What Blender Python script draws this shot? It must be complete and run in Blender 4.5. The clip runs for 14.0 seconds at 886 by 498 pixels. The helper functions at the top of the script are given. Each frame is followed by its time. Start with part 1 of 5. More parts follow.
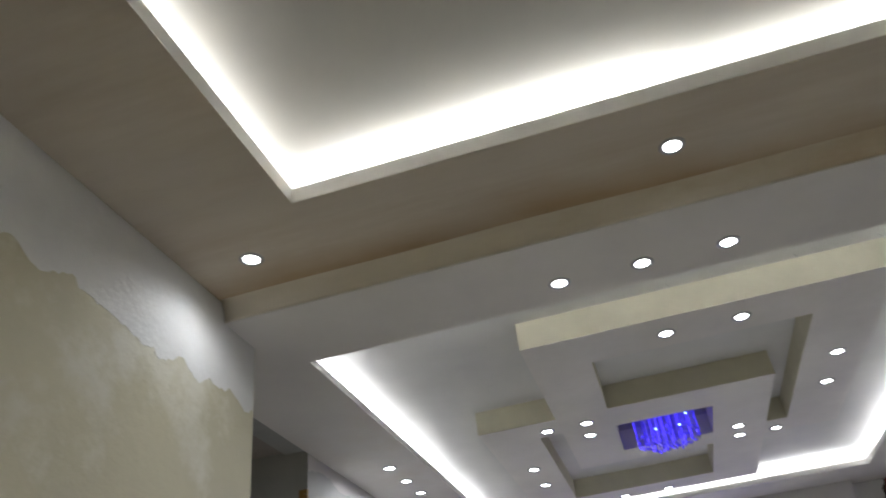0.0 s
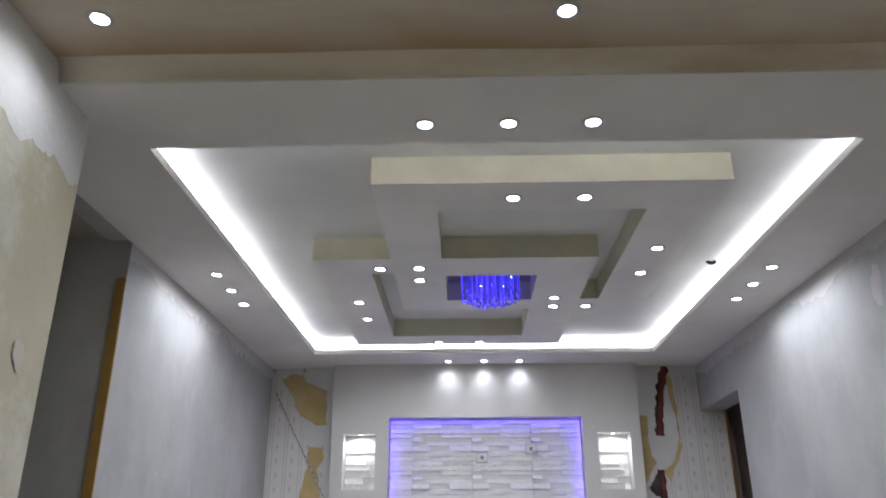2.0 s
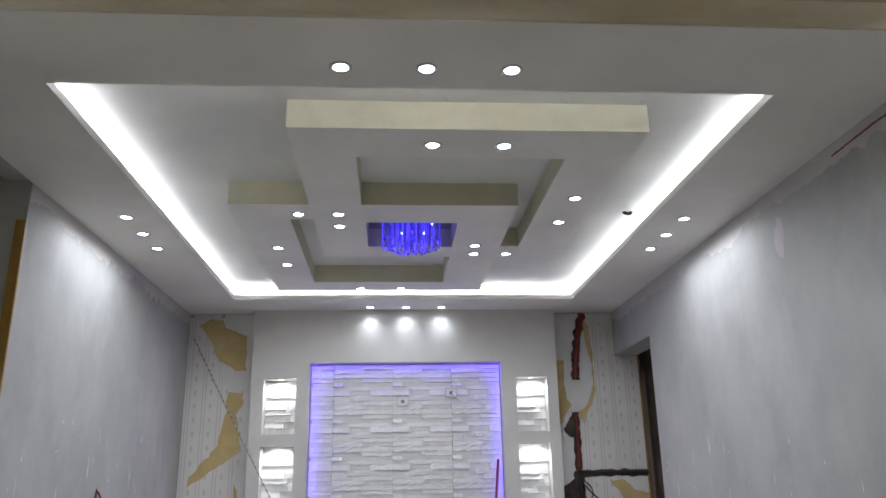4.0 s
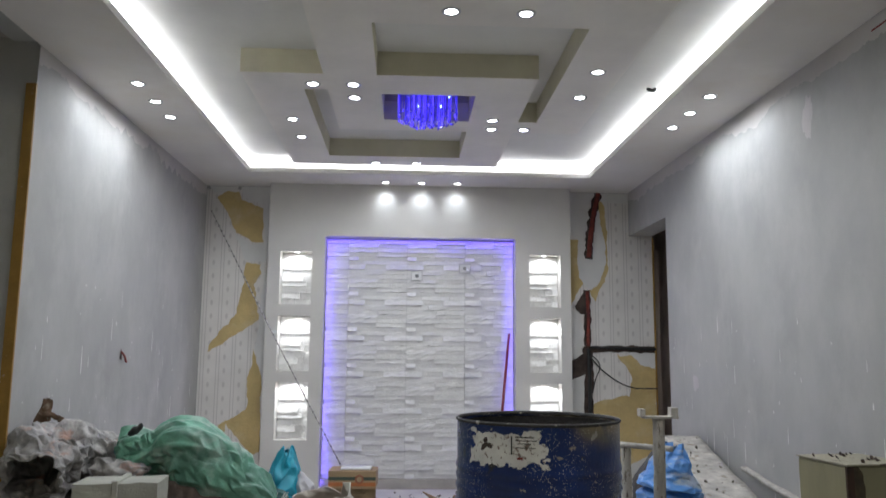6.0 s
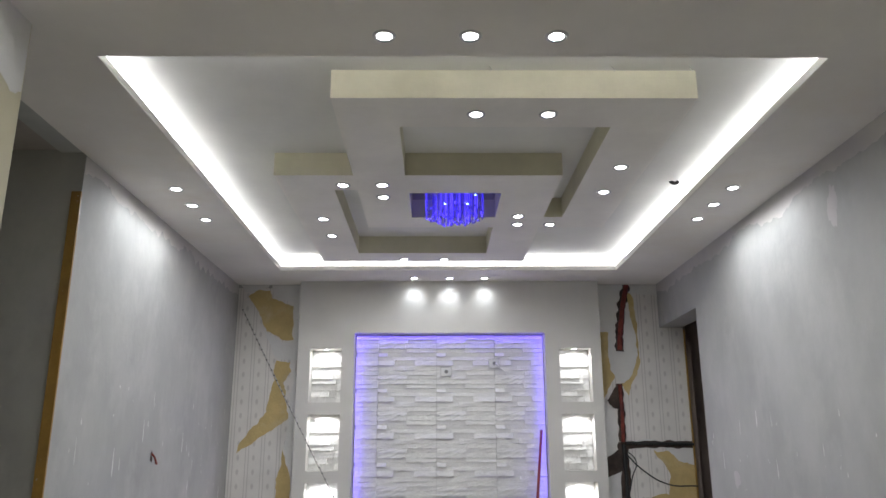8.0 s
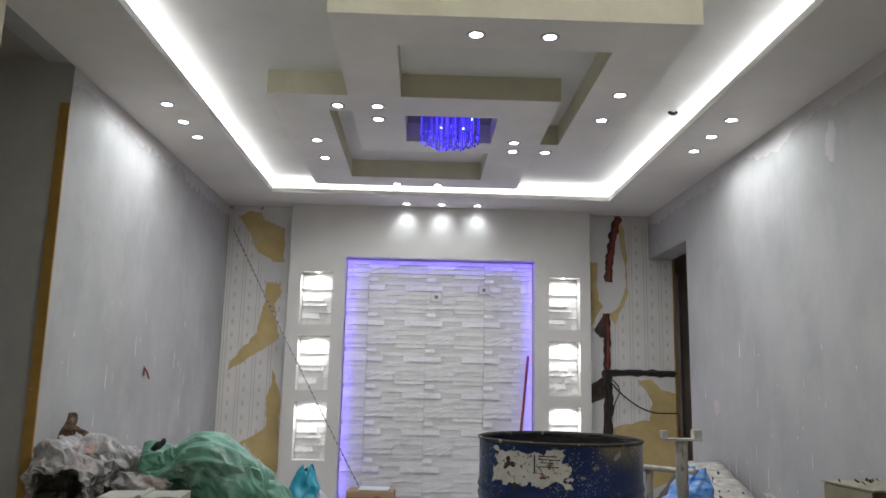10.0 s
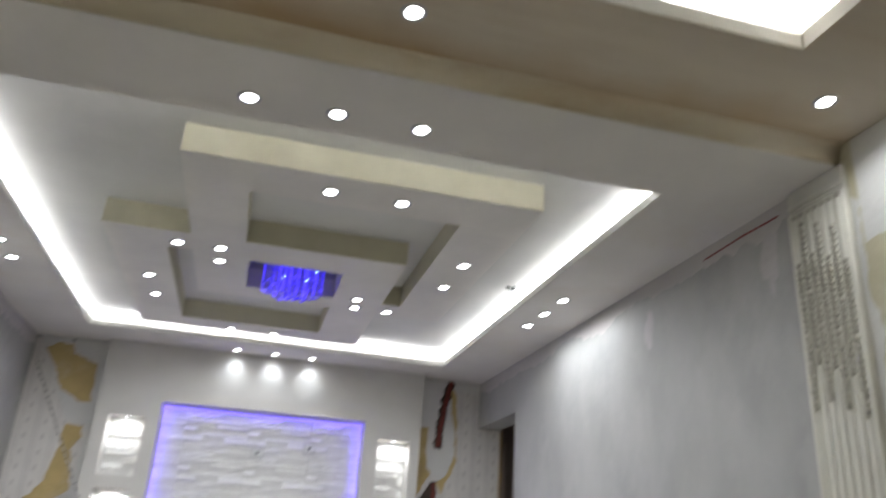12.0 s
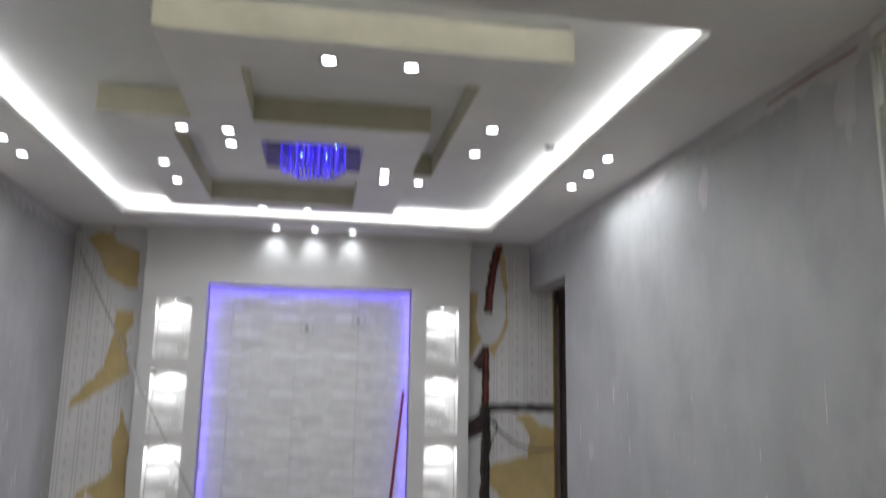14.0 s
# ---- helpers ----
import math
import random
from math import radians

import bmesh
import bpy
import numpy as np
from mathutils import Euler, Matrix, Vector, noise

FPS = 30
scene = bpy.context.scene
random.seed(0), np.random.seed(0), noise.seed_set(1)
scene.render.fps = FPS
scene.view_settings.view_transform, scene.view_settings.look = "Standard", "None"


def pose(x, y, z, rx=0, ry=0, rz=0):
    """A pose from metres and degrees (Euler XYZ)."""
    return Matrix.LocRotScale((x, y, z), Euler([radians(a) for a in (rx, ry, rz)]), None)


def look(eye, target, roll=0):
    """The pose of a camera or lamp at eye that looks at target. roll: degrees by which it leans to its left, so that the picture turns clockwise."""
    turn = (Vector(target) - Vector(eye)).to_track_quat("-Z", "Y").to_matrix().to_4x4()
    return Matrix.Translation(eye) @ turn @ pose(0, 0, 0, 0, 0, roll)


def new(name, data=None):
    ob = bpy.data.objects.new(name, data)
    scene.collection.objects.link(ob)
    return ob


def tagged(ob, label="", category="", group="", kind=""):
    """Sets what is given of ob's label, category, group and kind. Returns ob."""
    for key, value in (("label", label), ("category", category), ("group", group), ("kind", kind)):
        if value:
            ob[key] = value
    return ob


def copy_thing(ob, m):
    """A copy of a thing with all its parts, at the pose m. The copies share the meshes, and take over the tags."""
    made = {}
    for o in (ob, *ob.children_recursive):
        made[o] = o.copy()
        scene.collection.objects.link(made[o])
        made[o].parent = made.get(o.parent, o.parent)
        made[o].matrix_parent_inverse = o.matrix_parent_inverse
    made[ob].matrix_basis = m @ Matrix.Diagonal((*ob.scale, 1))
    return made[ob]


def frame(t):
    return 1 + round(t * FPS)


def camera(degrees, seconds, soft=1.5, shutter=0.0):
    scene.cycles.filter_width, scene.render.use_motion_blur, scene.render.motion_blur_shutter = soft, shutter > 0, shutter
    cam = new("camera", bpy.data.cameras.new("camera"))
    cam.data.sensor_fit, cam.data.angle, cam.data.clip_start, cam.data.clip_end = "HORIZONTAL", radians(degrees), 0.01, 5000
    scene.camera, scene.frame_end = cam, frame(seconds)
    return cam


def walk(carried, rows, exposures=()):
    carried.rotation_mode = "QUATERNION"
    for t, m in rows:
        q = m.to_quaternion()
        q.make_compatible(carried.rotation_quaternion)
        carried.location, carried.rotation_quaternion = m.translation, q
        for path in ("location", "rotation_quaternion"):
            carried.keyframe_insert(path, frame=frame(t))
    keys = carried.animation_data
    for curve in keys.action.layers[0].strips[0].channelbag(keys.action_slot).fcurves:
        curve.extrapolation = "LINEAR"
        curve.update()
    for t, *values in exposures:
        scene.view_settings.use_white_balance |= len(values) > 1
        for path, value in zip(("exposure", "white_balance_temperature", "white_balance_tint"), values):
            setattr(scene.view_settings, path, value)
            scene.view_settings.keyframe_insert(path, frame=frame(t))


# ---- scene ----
cam = camera(61.0, 14.0, shutter=0.5)
PATH = [
    (0, (-0.17, 0.485, 1.157), (-0.541, 2.107, 2.267), -7.4),
    (0.5, (-0.22, 0.44, 1.18), (-0.663, 2.018, 2.327), -5.8),
    (1, (-0.196, 0.467, 1.183), (-0.428, 2.166, 2.211), -2.9),
    (1.5, (-0.182, 0.508, 1.148), (-0.286, 2.303, 2.022), -1.3),
    (2, (-0.177, 0.536, 1.128), (-0.228, 2.399, 1.854), -0.1),
    (4.5, (-0.119, 0.56, 1.149), (0.028, 2.48, 1.689), -1.3),
    (5, (-0.12, 0.567, 1.151), (0.01, 2.511, 1.599), -0.9),
    (5.5, (-0.108, 0.564, 1.146), (-0.009, 2.531, 1.493), -0.2),
    (6, (-0.117, 0.587, 1.127), (-0.022, 2.565, 1.402), 0.5),
    (6.5, (-0.115, 0.562, 1.119), (-0.02, 2.549, 1.326), 0.7),
    (7, (-0.12, 0.572, 1.103), (-0.049, 2.557, 1.336), 0.7),
    (7.5, (-0.124, 0.56, 1.118), (-0.072, 2.524, 1.492), 0.2),
    (8, (-0.129, 0.551, 1.126), (-0.107, 2.482, 1.646), -0.2),
    (10.5, (-0.145, 0.569, 1.1), (-0.081, 2.545, 1.402), 1.7),
    (11, (-0.136, 0.574, 1.098), (-0.053, 2.55, 1.394), 1.8),
    (11.5, (-0.145, 0.601, 1.096), (0.033, 2.543, 1.539), 1.7),
    (12, (-0.15, 0.601, 1.139), (0.285, 2.405, 1.884), 3.7),
    (12.5, (-0.129, 0.584, 1.171), (0.434, 2.289, 2.052), 2.7),
    (13, (-0.12, 0.566, 1.192), (0.444, 2.246, 2.119), 2.5),
    (13.5, (-0.03, 0.685, 1.206), (0.337, 2.461, 2.051), 0.6),
    (14, (0.063, 0.854, 1.336), (0.38, 2.795, 1.698), 1.0),
]
EXPOSURES = [(0, 0.25, 6450, 11), (2, 0.32, 6250, 14), (4.5, 0.34, 6350, 11), (6.5, 0.36, 6450, 10), (8, 0.38, 6620, 10), (11, 0.34, 6580, 10), (12, 0.48, 6580, 10), (12.6, 0.46, 6580, 10), (13.5, 0.24, 6500, 10), (14, 0.22, 6450, 11)]
walk(cam, [(t, look(eye, target, roll)) for t, eye, target, roll in PATH], EXPOSURES)

# ---- world and exposure ----
world = bpy.data.worlds.new("world")
world.use_nodes = True
world.node_tree.nodes["Background"].inputs[0].default_value = (0.02, 0.022, 0.03, 1)
world.node_tree.nodes["Background"].inputs[1].default_value = 0.3
scene.world = world

# ---- plan, metres ----
XL, XR = -1.88, 1.86          # far room side walls
XN = -1.535                   # near room left wall
YF, YB = 7.0, 7.15            # feature wall face, back wall face
YS = 2.665                    # step between the two ceilings
ZC, ZN, ZR, ZNR = 2.57, 2.65, 2.70, 2.80   # far soffit, near soffit, far recess, near recess
COVE = (-1.40, 1.372, 3.115, 6.59)
TRAY = (-1.032, 1.345, -1.5, 2.205)
YE = -2.2                     # wall behind the camera


# ---- lamps ----
def spot(name, x, y, z, watts, degrees, blend, colour, radius=0.025):
    data = bpy.data.lights.new(name, "SPOT")
    data.energy, data.spot_size, data.spot_blend = watts, radians(degrees), blend
    data.color, data.shadow_soft_size = colour, radius
    ob = new(name, data)
    ob.matrix_basis = pose(x, y, z)
    return ob


def strip_lamp(name, x, y, z, length, watts, colour, turn, tilt=0.0, width=0.015):
    """A lit LED strip: an area lamp that shines up from a ledge or out of a slot."""
    data = bpy.data.lights.new(name, "AREA")
    data.shape, data.size, data.size_y = "RECTANGLE", length, width
    data.energy, data.color = watts * length, colour
    ob = new(name, data)
    ob.matrix_basis = pose(x, y, z, 0, 0, turn) @ pose(0, 0, 0, 180 + tilt, 0, 0)
    return ob


COOL = (0.91, 0.955, 1.0)
PURPLE = (0.13, 0.08, 1.0)
COVE_W, TRAY_W, DOWN_W, NICHE_W, PURPLE_W = 2.3, 4.0, 5.9, 3.3, 0.8


def cove_lamps(box, z, watts, pieces, seed):
    """Strips along all four ledges, in lengths that shine unevenly, as a loosely laid roll does."""
    x0, x1, y0, y1 = box
    e, rnd = 0.085, random.Random(seed)
    sides = (((x0, y0 - e), (x1, y0 - e), 180), ((x0, y1 + e), (x1, y1 + e), 0), ((x0 - e, y0), (x0 - e, y1), 90), ((x1 + e, y0), (x1 + e, y1), 270))
    for (ax, ay), (bx, by), turn in sides:
        long = math.hypot(bx - ax, by - ay) / pieces
        for k in range(pieces):
            f = (k + 0.5) / pieces
            strip_lamp("led_strip_lamp", ax + (bx - ax) * f, ay + (by - ay) * f, z, long, watts * rnd.uniform(0.72, 1.28) if watts < 3 else watts * rnd.uniform(0.5, 1.5), COOL, turn)


cove_lamps(COVE, ZC + 0.05, COVE_W, 2, 3)
cove_lamps(TRAY, ZN + 0.07, TRAY_W, 4, 5)


# ---- materials ----
def mat(name, base, rough=0.8, var=0.08, scale=2.5, fine=45.0, bump=0.15, metal=0.0, second=None, cover=0.5, edge=0.12, scale2=3.0, stretch=(1, 1, 1), wrinkle=0.0):
    """A worn surface: broad and fine variation of the base colour, relief, and patches of a second colour."""
    m = bpy.data.materials.new(name)
    m.use_nodes = True
    nt = m.node_tree
    b = nt.nodes["Principled BSDF"]
    geo = nt.nodes.new("ShaderNodeNewGeometry")
    mp = nt.nodes.new("ShaderNodeMapping")
    mp.inputs["Scale"].default_value = stretch
    nt.links.new(geo.outputs["Position"], mp.inputs["Vector"])

    def tex(s, detail=5.0, rough_=0.6):
        n = nt.nodes.new("ShaderNodeTexNoise")
        n.inputs["Scale"].default_value = s
        n.inputs["Detail"].default_value = detail
        n.inputs["Roughness"].default_value = rough_
        nt.links.new(mp.outputs[0], n.inputs["Vector"])
        return n.outputs["Fac"]

    def mix(fac, a, c, mode="MIX"):
        n = nt.nodes.new("ShaderNodeMix")
        n.data_type, n.blend_type = "RGBA", mode
        for sock, val in ((n.inputs[0], fac), (n.inputs[6], a), (n.inputs[7], c)):
            if hasattr(val, "links"):
                nt.links.new(val, sock)
            elif isinstance(val, (int, float)):
                sock.default_value = val
            else:
                sock.default_value = (*val, 1)
        return n.outputs[2]

    def ramp(fac, lo, hi):
        n = nt.nodes.new("ShaderNodeMapRange")
        n.inputs[1].default_value, n.inputs[2].default_value = lo, hi
        nt.links.new(fac, n.inputs[0])
        return n.outputs[0]

    broad, small = tex(scale), tex(fine, 3.0)
    dark = tuple(c * (1 - 2.2 * var) for c in base)
    light = tuple(min(1, c * (1 + 1.4 * var)) for c in base)
    col = mix(ramp(broad, 0.3, 0.7), dark, light)
    col = mix(ramp(small, 0.25, 0.75), mix(0.35 * min(1, var * 6), col, dark), col)
    if second:
        patch = ramp(tex(scale2, 6.0, 0.65), cover, cover + edge)
        col = mix(patch, col, second)
    nt.links.new(col, b.inputs["Base Color"])
    r = nt.nodes.new("ShaderNodeMapRange")
    r.inputs[3].default_value, r.inputs[4].default_value = max(0.02, rough - 0.1), min(1, rough + 0.1)
    nt.links.new(broad, r.inputs[0])
    nt.links.new(r.outputs[0], b.inputs["Roughness"])
    b.inputs["Metallic"].default_value = metal
    if bump:
        bp = nt.nodes.new("ShaderNodeBump")
        bp.inputs["Strength"].default_value = bump
        bp.inputs["Distance"].default_value = 0.01
        nt.links.new(small, bp.inputs["Height"])
        if wrinkle:  # sharp fine creases of limp sheet
            n = nt.nodes.new("ShaderNodeTexNoise")
            n.noise_type = "RIDGED_MULTIFRACTAL"
            n.inputs["Scale"].default_value, n.inputs["Detail"].default_value = 9.0, 2.0
            n.inputs["Distortion"].default_value = 0.6
            nt.links.new(mp.outputs[0], n.inputs["Vector"])
            bw = nt.nodes.new("ShaderNodeBump")
            bw.inputs["Strength"].default_value, bw.inputs["Distance"].default_value = wrinkle, 0.02
            nt.links.new(n.outputs["Fac"], bw.inputs["Height"])
            nt.links.new(bp.outputs[0], bw.inputs["Normal"])
            nt.links.new(bw.outputs[0], b.inputs["Normal"])
        else:
            nt.links.new(bp.outputs[0], b.inputs["Normal"])
    return m


def glow(name, colour, strength):
    m = bpy.data.materials.new(name)
    m.use_nodes = True
    b = m.node_tree.nodes["Principled BSDF"]
    b.inputs["Base Color"].default_value = (0.8, 0.8, 0.8, 1)
    b.inputs["Emission Color"].default_value = (*colour, 1)
    b.inputs["Emission Strength"].default_value = strength
    return m


M_SOFFIT = mat("gypsum_soffit", (0.73, 0.70, 0.67), 0.9, 0.05, 1.1, 60, 0.08, second=(0.68, 0.625, 0.56), cover=0.50, edge=0.25, scale2=1.3)
M_SOFFIT_NEAR = mat("stained_gypsum", (0.59, 0.525, 0.44), 0.9, 0.07, 1.2, 40, 0.1, second=(0.46, 0.37, 0.265), cover=0.50, edge=0.35, scale2=2.2, stretch=(0.25, 1.6, 1))


def brown_edge_stain(m, y0, y1, colour):
    """A brown water stain that creeps along the edge of the board."""
    nt = m.node_tree
    b = nt.nodes["Principled BSDF"]
    col = b.inputs["Base Color"].links[0].from_socket
    geo = nt.nodes.new("ShaderNodeNewGeometry")
    sep = nt.nodes.new("ShaderNodeSeparateXYZ")
    nt.links.new(geo.outputs["Position"], sep.inputs[0])
    n = nt.nodes.new("ShaderNodeTexNoise")
    n.inputs["Scale"].default_value, n.inputs["Detail"].default_value = 1.7, 4
    nt.links.new(geo.outputs["Position"], n.inputs["Vector"])
    add = nt.nodes.new("ShaderNodeMath")
    add.operation = "MULTIPLY_ADD"
    add.inputs[1].default_value = 0.45
    nt.links.new(n.outputs["Fac"], add.inputs[0])
    nt.links.new(sep.outputs[1], add.inputs[2])
    r = nt.nodes.new("ShaderNodeMapRange")
    r.inputs[1].default_value, r.inputs[2].default_value, r.inputs[4].default_value = y0, y1, 0.75
    nt.links.new(add.outputs[0], r.inputs[0])
    mx = nt.nodes.new("ShaderNodeMix")
    mx.data_type = "RGBA"
    nt.links.new(r.outputs[0], mx.inputs[0])
    nt.links.new(col, mx.inputs[6])
    mx.inputs[7].default_value = (*colour, 1)
    nt.links.new(mx.outputs[2], b.inputs["Base Color"])


brown_edge_stain(M_SOFFIT_NEAR, 2.68, 2.92, (0.40, 0.26, 0.12))
M_SMEAR = mat("pale_plaster_smear", (0.48, 0.46, 0.46), 0.85, 0.06, 4, 40, 0.3)
M_LIP = mat("white_lip_paint", (0.74, 0.72, 0.68), 0.85, 0.03, 4, 60, 0.06)
M_RECESS_NEAR = mat("gypsum_tray", (0.54, 0.52, 0.47), 0.9, 0.05, 1.2, 60, 0.06)
M_RECESS = mat("gypsum_recess", (0.72, 0.71, 0.69), 0.9, 0.05, 1.5, 60, 0.06)
M_ISLAND = mat("gypsum_island", (0.79, 0.76, 0.73), 0.9, 0.05, 2, 60, 0.06)
M_PUTTY = mat("cream_gypsum_edge", (0.65, 0.615, 0.48), 0.9, 0.05, 4, 60, 0.1)
M_PLASTER = mat("grey_plaster", (0.385, 0.381, 0.370), 0.85, 0.07, 2.2, 26, 0.15, second=(0.43, 0.424, 0.412), cover=0.48, edge=0.22, scale2=3.2, stretch=(1, 1, 0.65))
M_YELLOW = mat("old_yellow_paint", (0.53, 0.49, 0.35), 0.7, 0.06, 1.6, 30, 0.2, second=(0.60, 0.57, 0.47), cover=0.52, edge=0.12, scale2=3.0)
M_WHITEPLASTER = mat("white_plaster_patch", (0.68, 0.67, 0.65), 0.85, 0.05, 3, 40, 0.25)
M_FEATURE = mat("white_gypsum_wall", (0.62, 0.60, 0.57), 0.85, 0.03, 2, 60, 0.08)
M_STONE = mat("white_split_stone", (0.70, 0.69, 0.67), 0.85, 0.04, 9, 55, 0.2)
M_FLOOR = mat("dusty_floor_tile", (0.60, 0.57, 0.52), 0.6, 0.1, 3, 40, 0.15, second=(0.46, 0.43, 0.39), cover=0.60, edge=0.1, scale2=5)
# Darker than the room's plaster, so the colour itself dims the rooms beyond.
M_DARK = mat("dimmed_room_plaster", (0.36, 0.32, 0.29), 0.9, 0.08, 2, 30, 0.2)
M_LED = glow("downlight_glass", (0.9, 0.95, 1.0), 14.0)
M_CHROME = mat("chrome_ring", (0.48, 0.48, 0.49), 0.3, 0.03, 5, 60, 0.0, metal=1.0)


# ---- mesh helpers ----
def box(bm, x0, x1, y0, y1, z0, z1):
    r = bmesh.ops.create_cube(bm, size=1.0)
    bmesh.ops.transform(bm, matrix=Matrix.LocRotScale(((x0 + x1) / 2, (y0 + y1) / 2, (z0 + z1) / 2), None, (abs(x1 - x0), abs(y1 - y0), abs(z1 - z0))), verts=r["verts"])
    return r["verts"]


def boxes(*rows):
    bm = bmesh.new()
    for r in rows:
        box(bm, *r)
    return bm


def rod(bm, a, b, r0, r1=None, n=10):
    """A round bar from a to b."""
    a, b = Vector(a), Vector(b)
    turn = (b - a).to_track_quat("Z", "Y").to_matrix().to_4x4()
    bmesh.ops.create_cone(bm, cap_ends=True, segments=n, radius1=r0, radius2=r0 if r1 is None else r1, depth=(b - a).length, matrix=Matrix.Translation((a + b) / 2) @ turn)
    return bm


def lathe(bm, profile, n=48):
    """Rings of (radius, height) joined into a skin."""
    rings = [[bm.verts.new((r * math.cos(2 * math.pi * k / n), r * math.sin(2 * math.pi * k / n), z)) for k in range(n)] for r, z in profile]
    for a, b in zip(rings, rings[1:]):
        for k in range(n):
            bm.faces.new((a[k], a[(k + 1) % n], b[(k + 1) % n], b[k]))
    return rings


def mesh_of(name, bm, material, smooth=False):
    bmesh.ops.recalc_face_normals(bm, faces=bm.faces)
    me = bpy.data.meshes.new(name)
    bm.to_mesh(me)
    bm.free()
    me.materials.append(material)
    if smooth:
        for p in me.polygons:
            p.use_smooth = True
    return me


def part(name, bm, material, parent, label="", smooth=False):
    ob = new(name, mesh_of(name, bm, material, smooth))
    ob.parent = parent
    return tagged(ob, label)


def thing(name, label, category, m=None, group="", kind=""):
    ob = new(name)
    ob.matrix_basis = m or Matrix()
    return tagged(ob, label, category, group, kind)


def solid(name, bm, material, label, category, kind="structure", bevel=0.0, smooth=False):
    if bevel:
        bmesh.ops.bevel(bm, geom=bm.edges[:], offset=bevel, segments=2, affect="EDGES", profile=0.5)
    return tagged(new(name, mesh_of(name, bm, material, smooth)), label, category, "", kind)


def plates(rects, hole, z0, z1):
    """One slab from rectangles in plan, with an open rectangle, merged so that no inner faces stay."""
    xs = sorted({v for r in rects + [hole] for v in r[:2]})
    ys = sorted({v for r in rects + [hole] for v in r[2:]})

    def full(i, j):
        if not (0 <= i < len(xs) - 1 and 0 <= j < len(ys) - 1):
            return False
        x, y = (xs[i] + xs[i + 1]) / 2, (ys[j] + ys[j + 1]) / 2
        inside = any(r[0] < x < r[1] and r[2] < y < r[3] for r in rects)
        return inside and not (hole[0] < x < hole[1] and hole[2] < y < hole[3])

    bm, known = bmesh.new(), {}

    def v(i, j, z):
        if (i, j, z) not in known:
            known[i, j, z] = bm.verts.new((xs[i], ys[j], z))
        return known[i, j, z]

    for i in range(len(xs) - 1):
        for j in range(len(ys) - 1):
            if not full(i, j):
                continue
            for z in (z0, z1):
                bm.faces.new((v(i, j, z), v(i + 1, j, z), v(i + 1, j + 1, z), v(i, j + 1, z)))
            for di, dj, a, b in ((-1, 0, (0, 0), (0, 1)), (1, 0, (1, 0), (1, 1)), (0, -1, (0, 0), (1, 0)), (0, 1, (0, 1), (1, 1))):
                if not full(i + di, j + dj):
                    p, q = (i + a[0], j + a[1]), (i + b[0], j + b[1])
                    bm.faces.new((v(*p, z0), v(*q, z0), v(*q, z1), v(*p, z1)))
    return bm


# ---- structure ----
solid("floor", boxes((-3.4, 3.6, YE - 0.2, 8.6, -0.1, 0.0)), M_FLOOR, "dusty pale floor tiles strewn with rubble", "floor")


def ring(box_, outer, z0, z1):
    return plates([outer], box_, z0, z1)


def coved_ceiling(name, open_, outer, z, zr, lip, m_low, m_up, label):
    """A dropped soffit with an opening, a ledge for the strips and a raised middle."""
    g = 0.15
    wide = (open_[0] - g, open_[1] + g, open_[2] - g, open_[3] + g)
    low = solid(name, ring(open_, outer, z, z + lip), m_low, label, "ceiling")
    low.data.materials.append(M_LIP)
    for p in low.data.polygons:
        if abs(p.normal.z) < 0.5:
            p.material_index = 1
    bm = ring(wide, outer, z + lip + 0.002, zr)
    box(bm, wide[0] - 0.05, wide[1] + 0.05, wide[2] - 0.05, wide[3] + 0.05, zr, zr + 0.04)
    solid(name + "_recess", bm, m_up, "raised white gypsum ceiling lit by hidden strips", "ceiling")


coved_ceiling("ceiling_far", COVE, (XL - 0.001, 2.06, YS, 7.3), ZC, ZR, 0.036, M_SOFFIT, M_RECESS, "dropped grey-white gypsum ceiling with a lit cove")
coved_ceiling("ceiling_near", TRAY, (-1.8, 2.1, YE - 0.2, YS), ZN, ZNR, 0.058, M_SOFFIT_NEAR, M_RECESS_NEAR, "stained unpainted gypsum ceiling with a lit tray")
M_STEP = mat("stained_step_skim", (0.68, 0.615, 0.51), 0.85, 0.06, 3, 50, 0.12, second=(0.54, 0.41, 0.26), cover=0.50, edge=0.25, scale2=2.6, stretch=(0.35, 1, 1))
bm, rows = bmesh.new(), []
for k in range(41):  # a hand-drawn coving, its width and depth wavering along the step
    x = XN + (XR - XN) * k / 40
    w, h = 0.05 + 0.022 * noise.noise((x * 1.3, 0.0, 2.0)), ZN - ZC - 0.002
    arc = [(YS - 0.0005 - w + w * math.sin(radians(9 * n)), ZC + 0.003 + h * math.cos(radians(9 * n))) for n in range(11)]
    rows.append([bm.verts.new((x, y, z)) for y, z in arc + [(YS - 0.0005, ZN + 0.004)]])
for p, q in zip(rows, rows[1:]):
    for n in range(11):
        bm.faces.new((p[n], q[n], q[n + 1], p[n + 1]))
    bm.faces.new((p[11], q[11], q[0], p[0]))
bm.faces.new(rows[0])
bm.faces.new(rows[-1][::-1])
step = solid("trim_step", bm, M_STEP, "stained skim coving where the two ceilings meet", "trim", smooth=True)
for p in step.data.polygons:
    p.use_smooth = p.normal.z < 0.1 and abs(p.normal.x) < 0.5
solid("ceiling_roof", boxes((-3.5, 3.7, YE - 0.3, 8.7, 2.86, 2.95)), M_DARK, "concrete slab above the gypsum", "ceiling")

